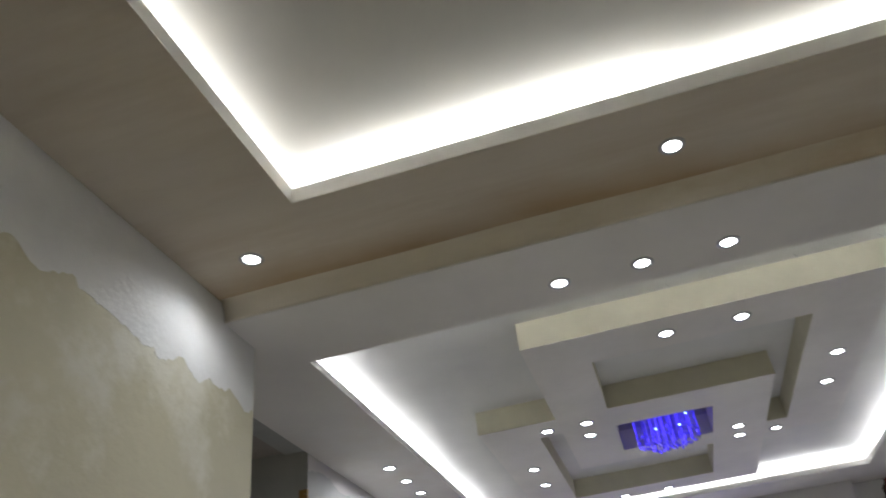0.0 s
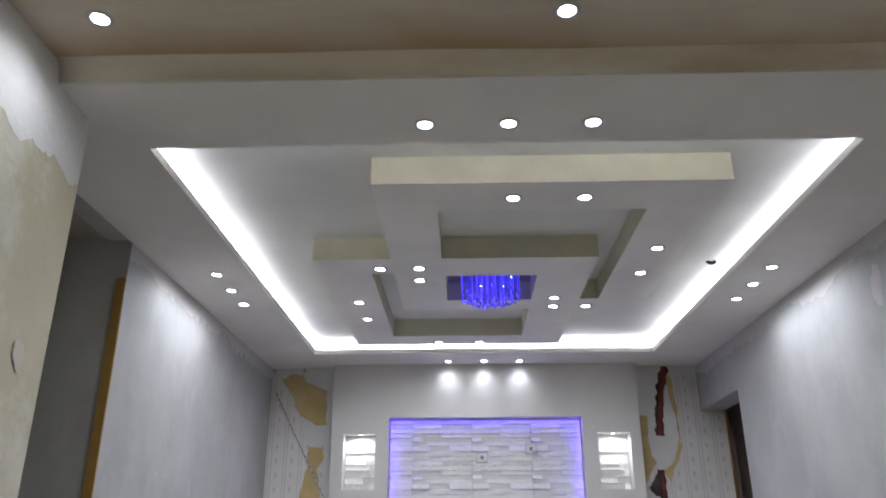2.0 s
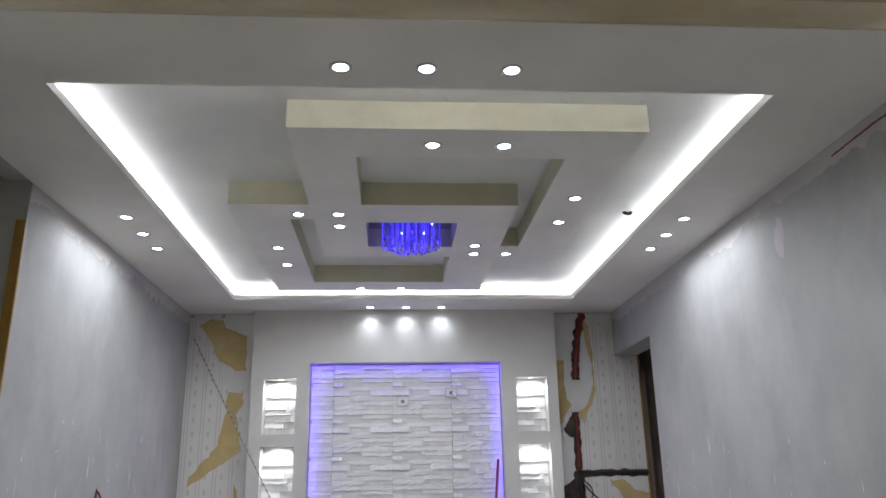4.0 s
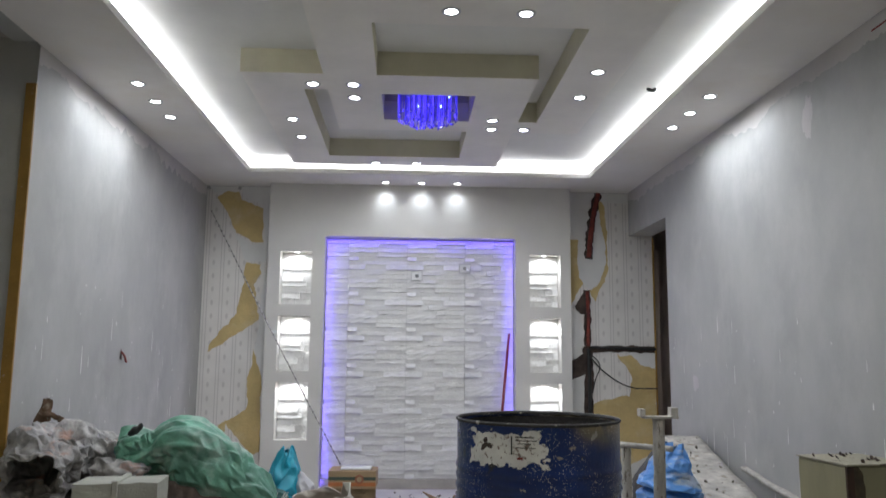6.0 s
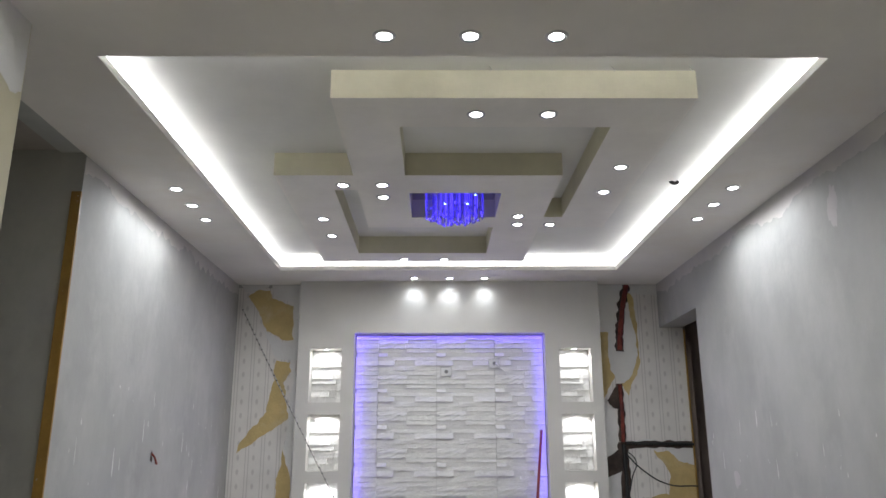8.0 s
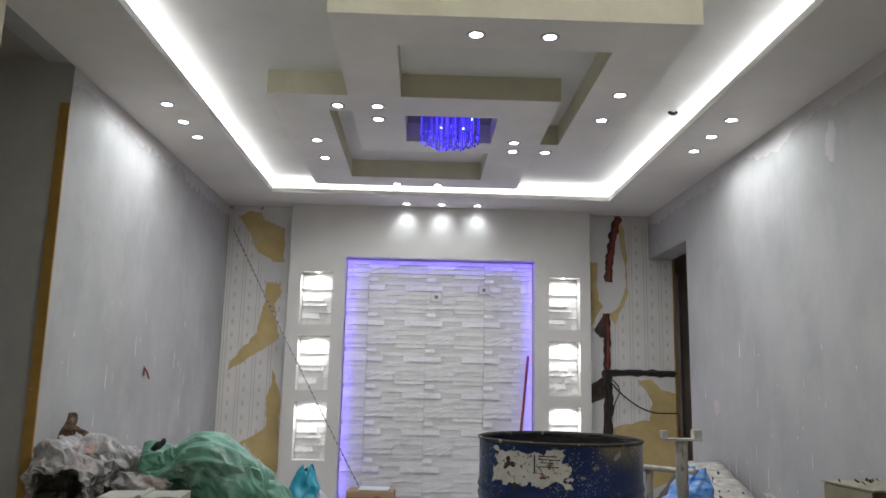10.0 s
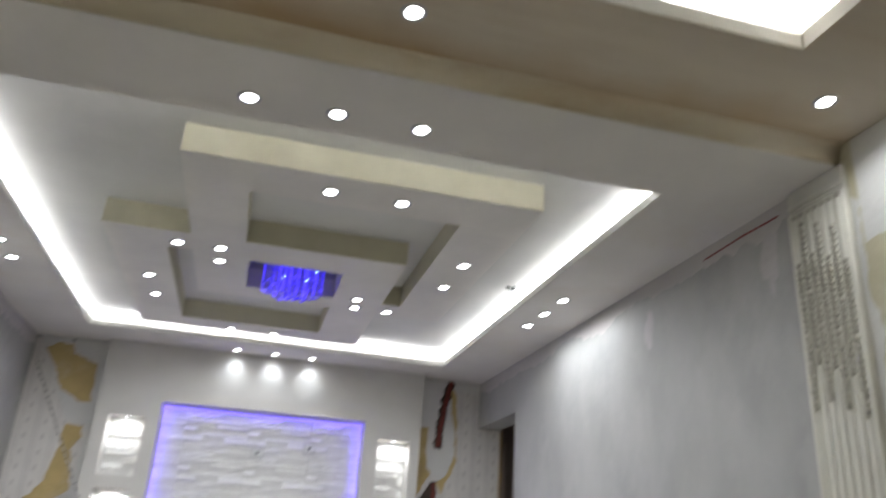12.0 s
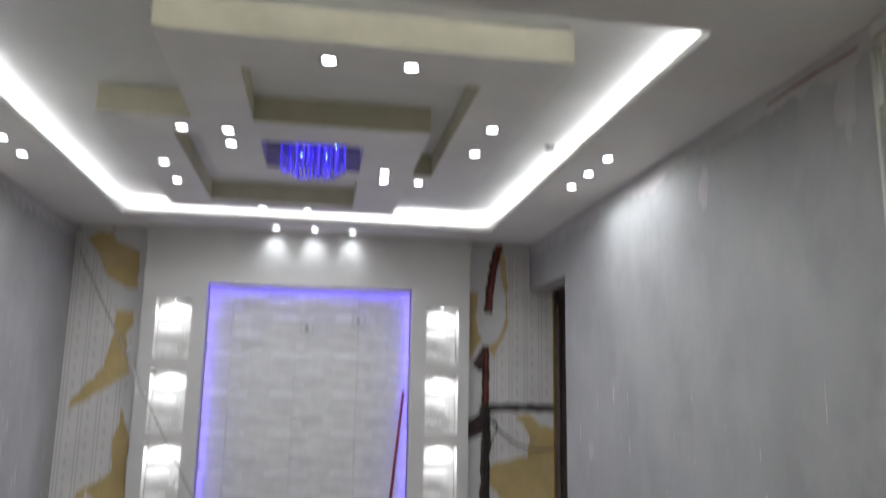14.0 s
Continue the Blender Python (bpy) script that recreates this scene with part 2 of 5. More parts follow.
solid("wall_left_far", boxes((XL - 0.2, XL, 4.10, 7.3, 0, ZC), (XL - 0.13, XL - 0.002, 2.9, 4.10, 2.585, 2.86), (XL - 0.2, XL - 0.002, 4.10, 7.3, ZC, 2.86), (-3.3, XL - 0.2, 4.10, 4.3, 0, 2.86)), M_PLASTER, "grey skim-plastered wall with paint drips and patches", "wall")
solid("wall_left_near", boxes((XN - 0.25, XN, YE, 2.90, 0, ZN), (-3.3, XN - 0.25, 2.65, 2.90, 0, 2.86)), M_YELLOW, "old yellow painted wall with white plaster patches", "wall")
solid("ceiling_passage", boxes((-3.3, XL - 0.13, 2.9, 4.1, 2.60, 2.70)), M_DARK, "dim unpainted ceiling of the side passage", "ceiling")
# Unseen end wall, kept pale so that it reflects light into the passage.
solid("wall_passage", boxes((-3.5, -3.3, 2.65, 4.3, 0, 2.86)), M_WHITEPLASTER, "unseen end wall of the passage, pale to bounce light", "wall")
solid("wall_right", boxes((XR, XR + 0.2, YS, 6.19, 0, ZC), (XR, XR + 0.2, 6.19, 7.15, 2.18, ZC)), M_PLASTER, "grey skim-plastered wall with drips above a doorway", "wall")
solid("wall_right_near", boxes((XR, XR + 0.2, YE, YS, 0, ZN)), M_YELLOW, "old yellow painted wall with white plaster along the top", "wall")
solid("wall_behind", boxes((-1.8, 2.06, YE - 0.2, YE, 0, ZN)), M_YELLOW, "plain old yellow painted wall", "wall")
solid("wall_side_room", boxes((3.4, 3.6, 5.0, 8.6, 0, 2.86), (2.06, 3.4, 5.0, 5.2, 0, 2.86), (2.3, 3.4, 8.4, 8.6, 0, 2.86)), M_DARK, "walls of the room beyond the doorway, dimness in their colour", "wall")

ISLAND = [(-0.57, 0.99, 3.456, 3.75), (-0.57, -0.29, 3.75, 4.38), (-0.57, 0.566, 4.38, 5.36), (0.684, 0.99, 3.75, 5.36), (0.566, 0.684, 5.13, 5.36),
          (-1.0, -0.70, 4.38, 6.28), (-0.70, -0.57, 4.38, 4.62), (-0.70, 0.566, 6.03, 6.28), (0.26, 0.566, 5.36, 6.03)]
HOLE = (-0.275, 0.257, 4.67, 5.14)
island = solid("ceiling_ornament", plates(ISLAND, HOLE, ZC, ZR), M_ISLAND, "interlocking grey gypsum slabs under the ceiling", "ceiling")
island.data.materials.append(M_PUTTY)
for p in island.data.polygons:
    if abs(p.normal.z) < 0.5:
        p.material_index = 1

# ---- feature wall ----
RECT = (-0.818, 0.818, 0.0, 2.115)
NICHES = [(-1.195, -0.925), (0.94, 1.21)]
NICHE_Z = [(1.527, 1.98), (0.972, 1.43), (0.407, 0.88)]
pieces = [(-1.30, -1.195, 0, 2.115), (-0.925, -0.818, 0, 2.115), (0.818, 0.94, 0, 2.115), (1.21, 1.30, 0, 2.115), (-1.30, 1.30, 2.115, ZC)]
for a, b in NICHES:
    z = 0.0
    for z0, z1 in NICHE_Z[::-1] + [(2.115, 2.115)]:
        pieces.append((a, b, z, z0))
        z = z1
bm = plates(pieces, RECT, YF, YB)
for v in bm.verts:
    v.co = v.co.xzy
solid("wall_feature", bm, M_FEATURE, "white gypsum wall with lit niches round a stone panel", "wall")
solid("wall_back", boxes((XL - 0.2, 2.07, YB, YB + 0.15, 0, ZC)), M_PLASTER, "back wall with torn wallpaper and bare plaster", "wall")

# ---- downlights ----
light0 = thing("downlight", "round recessed LED downlight with a chrome ring", "downlight", pose(0.628, 5.29, ZC), "ceiling downlights")
bm = bmesh.new()
lathe(bm, [(0.027, 0.0), (0.029, -0.004), (0.036, -0.006), (0.042, -0.002), (0.043, 0.0)], 24)
part("trim_ring", bm, M_CHROME, light0, "thin chrome ring", True)
bm = bmesh.new()
bmesh.ops.create_circle(bm, cap_ends=True, segments=24, radius=0.0275, matrix=Matrix.Translation((0, 0, -0.002)))
part("lens", bm, M_LED, light0, "glowing white glass")
lamp = spot("lamp", 0, 0, -0.012, DOWN_W, 176, 0.5, COOL)
lamp.parent = light0
PLACES = [(-1.597, 4.60, ZC), (-1.597, 4.895, ZC), (-1.60, 5.185, ZC), (1.567, 4.575, ZC), (1.567, 4.875, ZC), (1.566, 5.168, ZC),
          (-0.308, 6.885, ZC), (-0.003, 6.885, ZC), (0.302, 6.885, ZC), (-0.31, 2.965, ZC), (0.0, 2.965, ZC), (0.311, 2.965, ZC),
          (0.055, 3.615, ZC), (0.376, 3.615, ZC), (-0.643, 4.535, ZC), (-0.423, 4.533, ZC), (-0.43, 4.74, ZC), (-0.844, 5.17, ZC), (-0.84, 5.558, ZC),
          (-0.367, 6.225, ZC), (-0.055, 6.226, ZC), (0.402, 5.11, ZC), (0.415, 5.29, ZC), (0.851, 4.258, ZC), (0.846, 4.647, ZC),
          # The last three downlights are unseen, added to light the near room.
          (-1.297, 2.43, ZN), (0.154, 2.435, ZN), (1.605, 2.42, ZN), (-1.297, 0.35, ZN), (1.605, 0.35, ZN), (0.154, -1.8, ZN)]


def beam(owner, watts, degrees, blend, axis, tilt):
    """The bright core of a downlight that is turned towards a wall, inside its wide spill."""
    core = spot("lamp", 0, 0, -0.012, watts, degrees, blend, (0.80, 0.90, 1.0), 0.018)
    core.parent = owner
    core.matrix_basis = core.matrix_basis @ Matrix.Rotation(radians(tilt), 4, axis)


wash = near = None
for x, y, z in PLACES:
    made = copy_thing(light0, pose(x, y, z))
    child = [o for o in made.children if o.type == "LIGHT"][0]
    if y > 6.8:  # close to the feature wall
        if wash is None:
            wash = child.data.copy()
            wash.energy, wash.spot_size, wash.spot_blend = DOWN_W * 0.16, radians(150), 0.85
        child.data = wash
        beam(made, DOWN_W * 0.30, 76, 0.95, "X", 35)
    elif z == ZN:  # older lamps of the near ceiling with a narrower beam
        if near is None:
            near = child.data.copy()
            near.energy, near.spot_size, near.spot_blend = DOWN_W * 1.0, radians(154), 0.7
        child.data = near
    elif abs(x) > 1.55:  # along the side walls
        beam(made, DOWN_W * 0.22, 54, 0.4, "Y", 46 if x < 0 else -46)

# ---- more materials ----
M_TAN = mat("cardboard", (0.36, 0.25, 0.14), 0.85, 0.1, 6, 80, 0.2)
M_BLACK = mat("black_plastic", (0.02, 0.02, 0.02), 0.5, 0.1, 8, 60, 0.1)
M_WHITEPLASTIC = mat("white_plastic", (0.72, 0.72, 0.70), 0.4, 0.03, 8, 60, 0.03)
M_RED = mat("red_paint", (0.22, 0.02, 0.02), 0.5, 0.15, 9, 70, 0.1)
M_OCHRE = mat("bare_ochre_render", (0.56, 0.42, 0.19), 0.95, 0.1, 5, 60, 0.3, second=(0.60, 0.50, 0.30), cover=0.52, edge=0.2, scale2=4)
M_REDPIPE = mat("red_conduit", (0.19, 0.03, 0.02), 0.6, 0.35, 14, 50, 0.2)
# Raw brown, darkened to carry the shade inside chases, pits and holes.
M_CHASE = mat("raw_chase", (0.085, 0.06, 0.05), 0.95, 0.3, 9, 50, 0.8)
M_WOOD = mat("splashed_timber", (0.52, 0.49, 0.44), 0.85, 0.2, 9, 60, 0.6, second=(0.13, 0.10, 0.08), cover=0.55, edge=0.10, scale2=70, stretch=(1, 1, 0.3))
M_PLANK = mat("plastered_plank", (0.56, 0.53, 0.48), 0.9, 0.2, 9, 35, 1.0, second=(0.30, 0.26, 0.21), cover=0.57, edge=0.08, scale2=11)
M_YWOOD = mat("varnished_frame_wood", (0.34, 0.19, 0.04), 0.5, 0.15, 5, 60, 0.2, second=(0.55, 0.50, 0.42), cover=0.68, edge=0.03, scale2=30)
M_FOAM = mat("dirty_white_foam", (0.44, 0.44, 0.385), 0.8, 0.06, 5, 90, 0.25, second=(0.35, 0.33, 0.28), cover=0.72, edge=0.04, scale2=18)
# Pale patches paint both dust and the whitish highlights on the folds.
M_GREEN = mat("green_woven_sack", (0.15, 0.38, 0.27), 0.36, 0.26, 6, 180, 0.3, second=(0.38, 0.53, 0.46), cover=0.50, edge=0.16, scale2=5, wrinkle=1.0)
M_GREY_SACK = mat("cement_smeared_sack", (0.49, 0.47, 0.46), 0.7, 0.28, 14, 80, 0.5, second=(0.50, 0.31, 0.24), cover=0.60, edge=0.10, scale2=6, wrinkle=1.3)
M_DARKSACK = mat("dark_sack", (0.07, 0.065, 0.06), 0.8, 0.2, 5, 60, 0.4, wrinkle=0.5)
M_SALMON = mat("dusty_salmon_sack", (0.22, 0.125, 0.095), 0.75, 0.16, 5, 120, 0.3, second=(0.27, 0.21, 0.18), cover=0.52, edge=0.1, scale2=6, wrinkle=0.5)
M_WSACK = mat("white_woven_sack", (0.62, 0.57, 0.50), 0.6, 0.06, 4, 200, 0.25, wrinkle=0.3)
M_TEAL = mat("turquoise_plastic", (0.02, 0.38, 0.52), 0.35, 0.12, 5, 60, 0.1, wrinkle=0.6)
M_DTEAL = mat("dark_teal_sack", (0.03, 0.10, 0.10), 0.6, 0.2, 5, 90, 0.3)
M_BLUEBAG = mat("blue_plastic_bag", (0.10, 0.30, 0.72), 0.35, 0.12, 5, 60, 0.1, second=(0.42, 0.50, 0.62), cover=0.49, edge=0.1, scale2=4, stretch=(1, 1, 3), wrinkle=0.7)
M_FILLED = mat("stuffed_bag_side", (0.34, 0.40, 0.47), 0.6, 0.15, 8, 60, 0.3, second=(0.42, 0.34, 0.52), cover=0.56, edge=0.1, scale2=4, wrinkle=0.6)
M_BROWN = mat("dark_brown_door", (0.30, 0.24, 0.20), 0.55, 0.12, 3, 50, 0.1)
M_CREAM = mat("cream_painted_box", (0.26, 0.235, 0.135), 0.6, 0.10, 4, 60, 0.15, second=(0.16, 0.125, 0.07), cover=0.54, edge=0.20, scale2=5, stretch=(1, 1, 0.35))
M_MIRROR = mat("mirror_steel", (0.55, 0.55, 0.60), 0.12, 0.02, 3, 50, 0.0, metal=1.0)
M_FIBRE = mat("pale_fibre", (0.62, 0.58, 0.52), 0.8, 0.1, 8, 90, 0.1)


def wallpaper_material():
    """Pale paper with vertical bands and a small repeating sprig."""
    m = mat("striped_wallpaper", (0.71, 0.68, 0.65), 0.8, 0.05, 3, 60, 0.1)
    nt = m.node_tree
    b = nt.nodes["Principled BSDF"]
    col = b.inputs["Base Color"].links[0].from_socket
    geo = nt.nodes.new("ShaderNodeNewGeometry")
    sep = nt.nodes.new("ShaderNodeSeparateXYZ")
    nt.links.new(geo.outputs["Position"], sep.inputs[0])

    def calc(op, a, c=0.0):
        n = nt.nodes.new("ShaderNodeMath")
        n.operation = op
        for sock, val in ((n.inputs[0], a), (n.inputs[1], c)):
            if hasattr(val, "links"):
                nt.links.new(val, sock)
            else:
                sock.default_value = val
        return n.outputs[0]

    u = calc("MODULO", calc("ADD", sep.outputs[0], 10.0), 0.131)
    line = calc("ADD", calc("COMPARE", u, 0.02), calc("COMPARE", u, 0.045))
    for n in nt.nodes:
        if n.type == "MATH" and n.operation == "COMPARE":
            n.inputs[2].default_value = 0.004
    du = calc("DIVIDE", calc("SUBTRACT", u, 0.088), 0.012)
    w = calc("MODULO", calc("ADD", sep.outputs[2], 10.0), 0.116)
    dw = calc("DIVIDE", calc("SUBTRACT", w, 0.06), 0.024)
    sprig = calc("MAXIMUM", calc("SUBTRACT", 1.4, calc("ADD", calc("MULTIPLY", du, du), calc("MULTIPLY", dw, dw))), 0.0)
    fac = calc("MULTIPLY", calc("MINIMUM", calc("ADD", line, sprig), 1.0), 0.36)
    mx = nt.nodes.new("ShaderNodeMix")
    mx.data_type = "RGBA"
    nt.links.new(fac, mx.inputs[0])
    nt.links.new(col, mx.inputs[6])
    mx.inputs[7].default_value = (0.30, 0.26, 0.26, 1)
    nt.links.new(mx.outputs[2], b.inputs["Base Color"])
    return m


M_PAPER = wallpaper_material()


def stone_mesh(k):
    """A split-faced ledge stone of unit size with its rough face towards -y, leaning and chipped along its edges."""
    rnd = random.Random(50 + k)
    bm = bmesh.new()
    nx, nz = 8, 3
    lean, swing = rnd.uniform(-0.75, -0.15), rnd.uniform(-0.22, 0.22)
    grid = {}
    for i in range(nx + 1):
        for j in range(nz + 1):
            u, v = i / nx - 0.5, j / nz - 0.5
            d = 0.80 + lean * v + swing * u + rnd.uniform(-0.06, 0.06)
            if j == nz:
                d -= rnd.choice((0.0, 0.0, 0.03, 0.12))
            grid[i, j] = bm.verts.new((u, -d, v + (rnd.uniform(-0.03, 0.03) if j == 0 else 0)))
    back = {k2: bm.verts.new((x, 0.6, z)) for k2, (x, z) in {(0, 0): (-0.5, -0.5), (nx, 0): (0.5, -0.5), (nx, nz): (0.5, 0.5), (0, nz): (-0.5, 0.5)}.items()}
    for i in range(nx):
        for j in range(nz):
            bm.faces.new((grid[i, j], grid[i + 1, j], grid[i + 1, j + 1], grid[i, j + 1]))
    bm.faces.new([grid[i, 0] for i in range(nx + 1)] + [back[nx, 0], back[0, 0]])
    bm.faces.new([grid[i, nz] for i in range(nx, -1, -1)] + [back[0, nz], back[nx, nz]])
    bm.faces.new([grid[0, j] for j in range(nz, -1, -1)] + [back[0, 0], back[0, nz]])
    bm.faces.new([grid[nx, j] for j in range(nz + 1)] + [back[nx, nz], back[nx, 0]])
    return mesh_of("stone", bm, M_STONE)


STONES = [stone_mesh(k) for k in range(12)]


def panel_layout(width, height, seed, course):
    """Long flat stones of uneven length, height and projection, in staggered courses that fill one cast panel."""
    rnd, out = random.Random(seed), []
    courses = max(1, round(height / course))
    cuts = [0.0] + [(n + rnd.uniform(-0.18, 0.18)) / courses * height for n in range(1, courses)] + [height]
    for c, d in zip(cuts, cuts[1:]):
        x = 0.0
        while x < width - 0.01:
            w = rnd.choice((0.09, 0.15, 0.22, 0.30)) * rnd.uniform(0.8, 1.2)
            b = width if width - x - w < 0.06 else x + w
            out.append((x, b, c, d, rnd.choice((0.005, 0.009, 0.013, 0.018, 0.023)), rnd.randrange(12)))
            x = b
    return out


def stones(parent, x0, x1, z0, z1, y, origin, pitch, height, seed, course=0.039, gap=0.0004):
    layout = panel_layout(pitch, height, seed, course)
    n0 = math.floor((x0 - origin) / pitch)
    for n in range(n0, math.ceil((x1 - origin) / pitch)):
        m = 0
        while z0 + m * height < z1 - 0.01:
            for a, b, c, d, depth, k in layout:
                a2 = max(x0, origin + n * pitch + a + (0.001 if a == 0 else 0))
                b2 = min(x1, origin + n * pitch + b - (0.001 if b == pitch else 0))
                c2, d2 = z0 + m * height + c, min(z1, z0 + m * height + d)
                if b2 - a2 < 0.015 or d2 - c2 < 0.01:
                    continue
                ob = new("stone", STONES[k])
                ob.parent = parent
                ob.matrix_basis = Matrix.LocRotScale(((a2 + b2) / 2, y, (c2 + d2) / 2), None, (b2 - a2 - gap, depth, d2 - c2 - gap))
            m += 1


M_BACKING = mat("panel_backing", (0.55, 0.54, 0.52), 0.9, 0.05, 6, 60, 0.2)
panel = solid("stone_panel", boxes((-0.816, 0.816, 7.128, 7.149, 0.0, 2.113)), M_BACKING, "white split-stone cladding panels with purple edge light", "stone cladding", "structure")
stones(panel, -0.812, 0.812, 0.085, 2.11, 7.118, -0.618, 0.504, 0.306, 4)
solid("baseboard", boxes((-0.815, 0.815, 7.085, 7.127, 0.0, 0.082)), mat("stone_skirting", (0.42, 0.39, 0.35), 0.6, 0.08, 6, 60, 0.1), "pale stone skirting below the cladding", "baseboard")
strip_lamp("led_strip_lamp", -0.809, 7.075, 1.06, 2.05, PURPLE_W, PURPLE, 0).matrix_basis = pose(-0.8135, 7.075, 1.06, 0, -90, 0) @ pose(0, 0, 0)
strip_lamp("led_strip_lamp", 0.809, 7.075, 1.06, 2.05, PURPLE_W, PURPLE, 0).matrix_basis = pose(0.8135, 7.075, 1.06, 0, 90, 0)
strip_lamp("led_strip_lamp", 0.0, 7.075, 2.11, 1.60, PURPLE_W, PURPLE, 0).matrix_basis = pose(0.0, 7.075, 2.1115)

# niches: stone lining, glass-bright small lamp at the top of each
for a, b in NICHES:
    for n, (z0, z1) in enumerate(NICHE_Z):
        back = solid("niche_lining", boxes((a + 0.002, b - 0.002, 7.136, 7.149, z0, z1)), M_BACKING, "white stone lining of a lit wall niche", "niche", "structure")
        stones(back, a + 0.004, b - 0.004, z0 + 0.003, z1 - 0.003, 7.13, a, 0.30, z1 - z0, 11, 0.050)
        cap = thing("niche_light", "small round white light at the niche top", "niche light", pose((a + b) / 2, 7.05, z1), "niche lights")
        bm = bmesh.new()
        lathe(bm, [(0.022, 0.0), (0.023, -0.004), (0.030, -0.004), (0.032, 0.0)], 20)
        part("trim_ring", bm, M_CHROME, cap, "", True)
        bm = bmesh.new()
        bmesh.ops.create_circle(bm, cap_ends=True, segments=20, radius=0.022, matrix=Matrix.Translation((0, 0, -0.002)))
        part("lens", bm, M_LED, cap, "glowing white glass")
        l = spot("lamp", 0, 0, -0.01, NICHE_W, 172, 0.5, (0.93, 0.96, 1.0), 0.02)
        l.parent = cap

# sockets on the stone
M_GREYINSERT = mat("socket_insert", (0.20, 0.20, 0.20), 0.5, 0.1, 20, 60, 0.1)
for x, z, loose in ((-0.03, 1.79, False), (0.386, 1.86, True)):
    so = thing("wall_socket", "white wall socket plate with a hanging lead" if loose else "white square wall socket set in the stone", "socket", pose(x, 7.088, z), "sockets in the stone wall")
    bm = boxes((-0.042, 0.042, -0.008, 0.012, -0.036, 0.036))
    bmesh.ops.bevel(bm, geom=bm.edges[:], offset=0.004, segments=2, affect="EDGES")
    part("plate", bm, M_WHITEPLASTIC, so)
    # A frame darker than the plate draws the shadow line of its joint.
    part("rim", plates([(-0.05, 0.05, -0.043, 0.043)], (-0.043, 0.043, -0.037, 0.037), -0.004, 0.004), M_BACKING, so, "darker frame that stands for the shadow round the plate").matrix_basis = pose(0, 0.004, 0, 90, 0, 0)
    bm = bmesh.new()
    rod(bm, (0, -0.011, 0), (0, -0.006, 0), 0.016, n=20)
    part("insert", bm, M_GREYINSERT, so, "grey round insert")
    if loose:
        bm = bmesh.new()
        rod(bm, (0.01, -0.012, 0.0), (0.035, -0.03, -0.03), 0.006)
        rod(bm, (0.035, -0.03, -0.03), (0.04, -0.03, 0.03), 0.005)
        rod(bm, (0.035, -0.03, -0.03), (0.09, -0.012, -0.075), 0.004)
        part("lead", bm, M_WHITEPLASTIC, so, "short white lead")


# ---- torn wallpaper, bare render and plaster on the back wall ----
def ragged(cx, cz, rx, rz, seed, rot=0.0, rough=0.35, n=90):
    """A torn outline round (cx, cz), as (x, z) points."""
    out = []
    for k in range(n):
        a = 2 * math.pi * k / n
        p = Vector((math.cos(a) * 1.3, math.sin(a) * 1.3, seed * 3.7))
        r = 1 + rough * noise.noise(p * 1.2) * 1.6 + rough * 0.5 * noise.noise(p * 4) + rough * 0.2 * noise.noise(p * 12)
        x, z = rx * r * math.cos(a), rz * r * math.sin(a)
        c, s = math.cos(rot), math.sin(rot)
        out.append((cx + c * x - s * z, cz + s * x + c * z))
    return out


def clipped(pts, x0, x1, z0, z1):
    return [(min(max(x, x0), x1), min(max(z, z0), z1)) for x, z in pts]


def flake(pts, place, thick=0.0004):
    """A thin plate with the outline pts; place turns (u, v, depth) into a point of the room."""
    bm = bmesh.new()
    f = [bm.verts.new(place(u, v, thick)) for u, v in pts]
    g = [bm.verts.new(place(u, v, 0.0)) for u, v in pts]
    bm.faces.new(f)
    for k in range(len(pts)):
        bm.faces.new((f[k], f[k - 1], g[k - 1], g[k]))
    bmesh.ops.remove_doubles(bm, verts=bm.verts, dist=0.0004)
    return bm


def on_back(level):
    return lambda u, v, d: (u, YB - level - d, v)


def on_left(level, x=None):
    return lambda u, v, d: ((XL if x is None else x) + level + d, u, v)


def on_right(level):
    return lambda u, v, d: (XR - level - d, u, v)


LAYER = [0]


def patch(name, pts, place, material, label, category, clip=None):
    """A torn or smeared layer, each a hair prouder than the one before."""
    if clip:
        pts = clipped(pts, *clip)
    LAYER[0] = (LAYER[0] + 1) % 12
    lift = LAYER[0] * 0.00008
    return solid(name, flake(pts, lambda u, v, d: place(u, v, d + lift)), material, label, category)


LB, RB = (XL + 0.004, -1.304, 0.0, ZC - 0.004), (1.304, 2.066, 0.0, ZC - 0.004)
solid("wallpaper_left", boxes((XL + 0.003, -1.302, YB - 0.002, YB, 0.0, ZC - 0.03)), M_PAPER, "faded striped wallpaper with small sprigs", "wallpaper")
solid("wallpaper_right", boxes((1.302, 2.066, YB - 0.002, YB, 0.0, ZC - 0.06)), M_PAPER, "faded striped wallpaper with small sprigs", "wallpaper")
def torn(corners, seed, rough=0.02):
    """A closed outline through the corners with frayed sides."""
    out = []
    for k, (u0, v0) in enumerate(corners):
        u1, v1 = corners[(k + 1) % len(corners)]
        steps = max(3, int(math.hypot(u1 - u0, v1 - v0) / 0.012))
        for n in range(steps):
            u, v = u0 + (u1 - u0) * n / steps, v0 + (v1 - v0) * n / steps
            q = Vector((u, v, seed * 2.3))
            out.append((u + rough * (noise.noise(q * 9) + 0.5 * noise.noise(q * 30)), v + rough * (noise.noise(q * 9 + Vector((5, 0, 0))) + 0.5 * noise.noise(q * 30 + Vector((5, 0, 0))))))
    return out


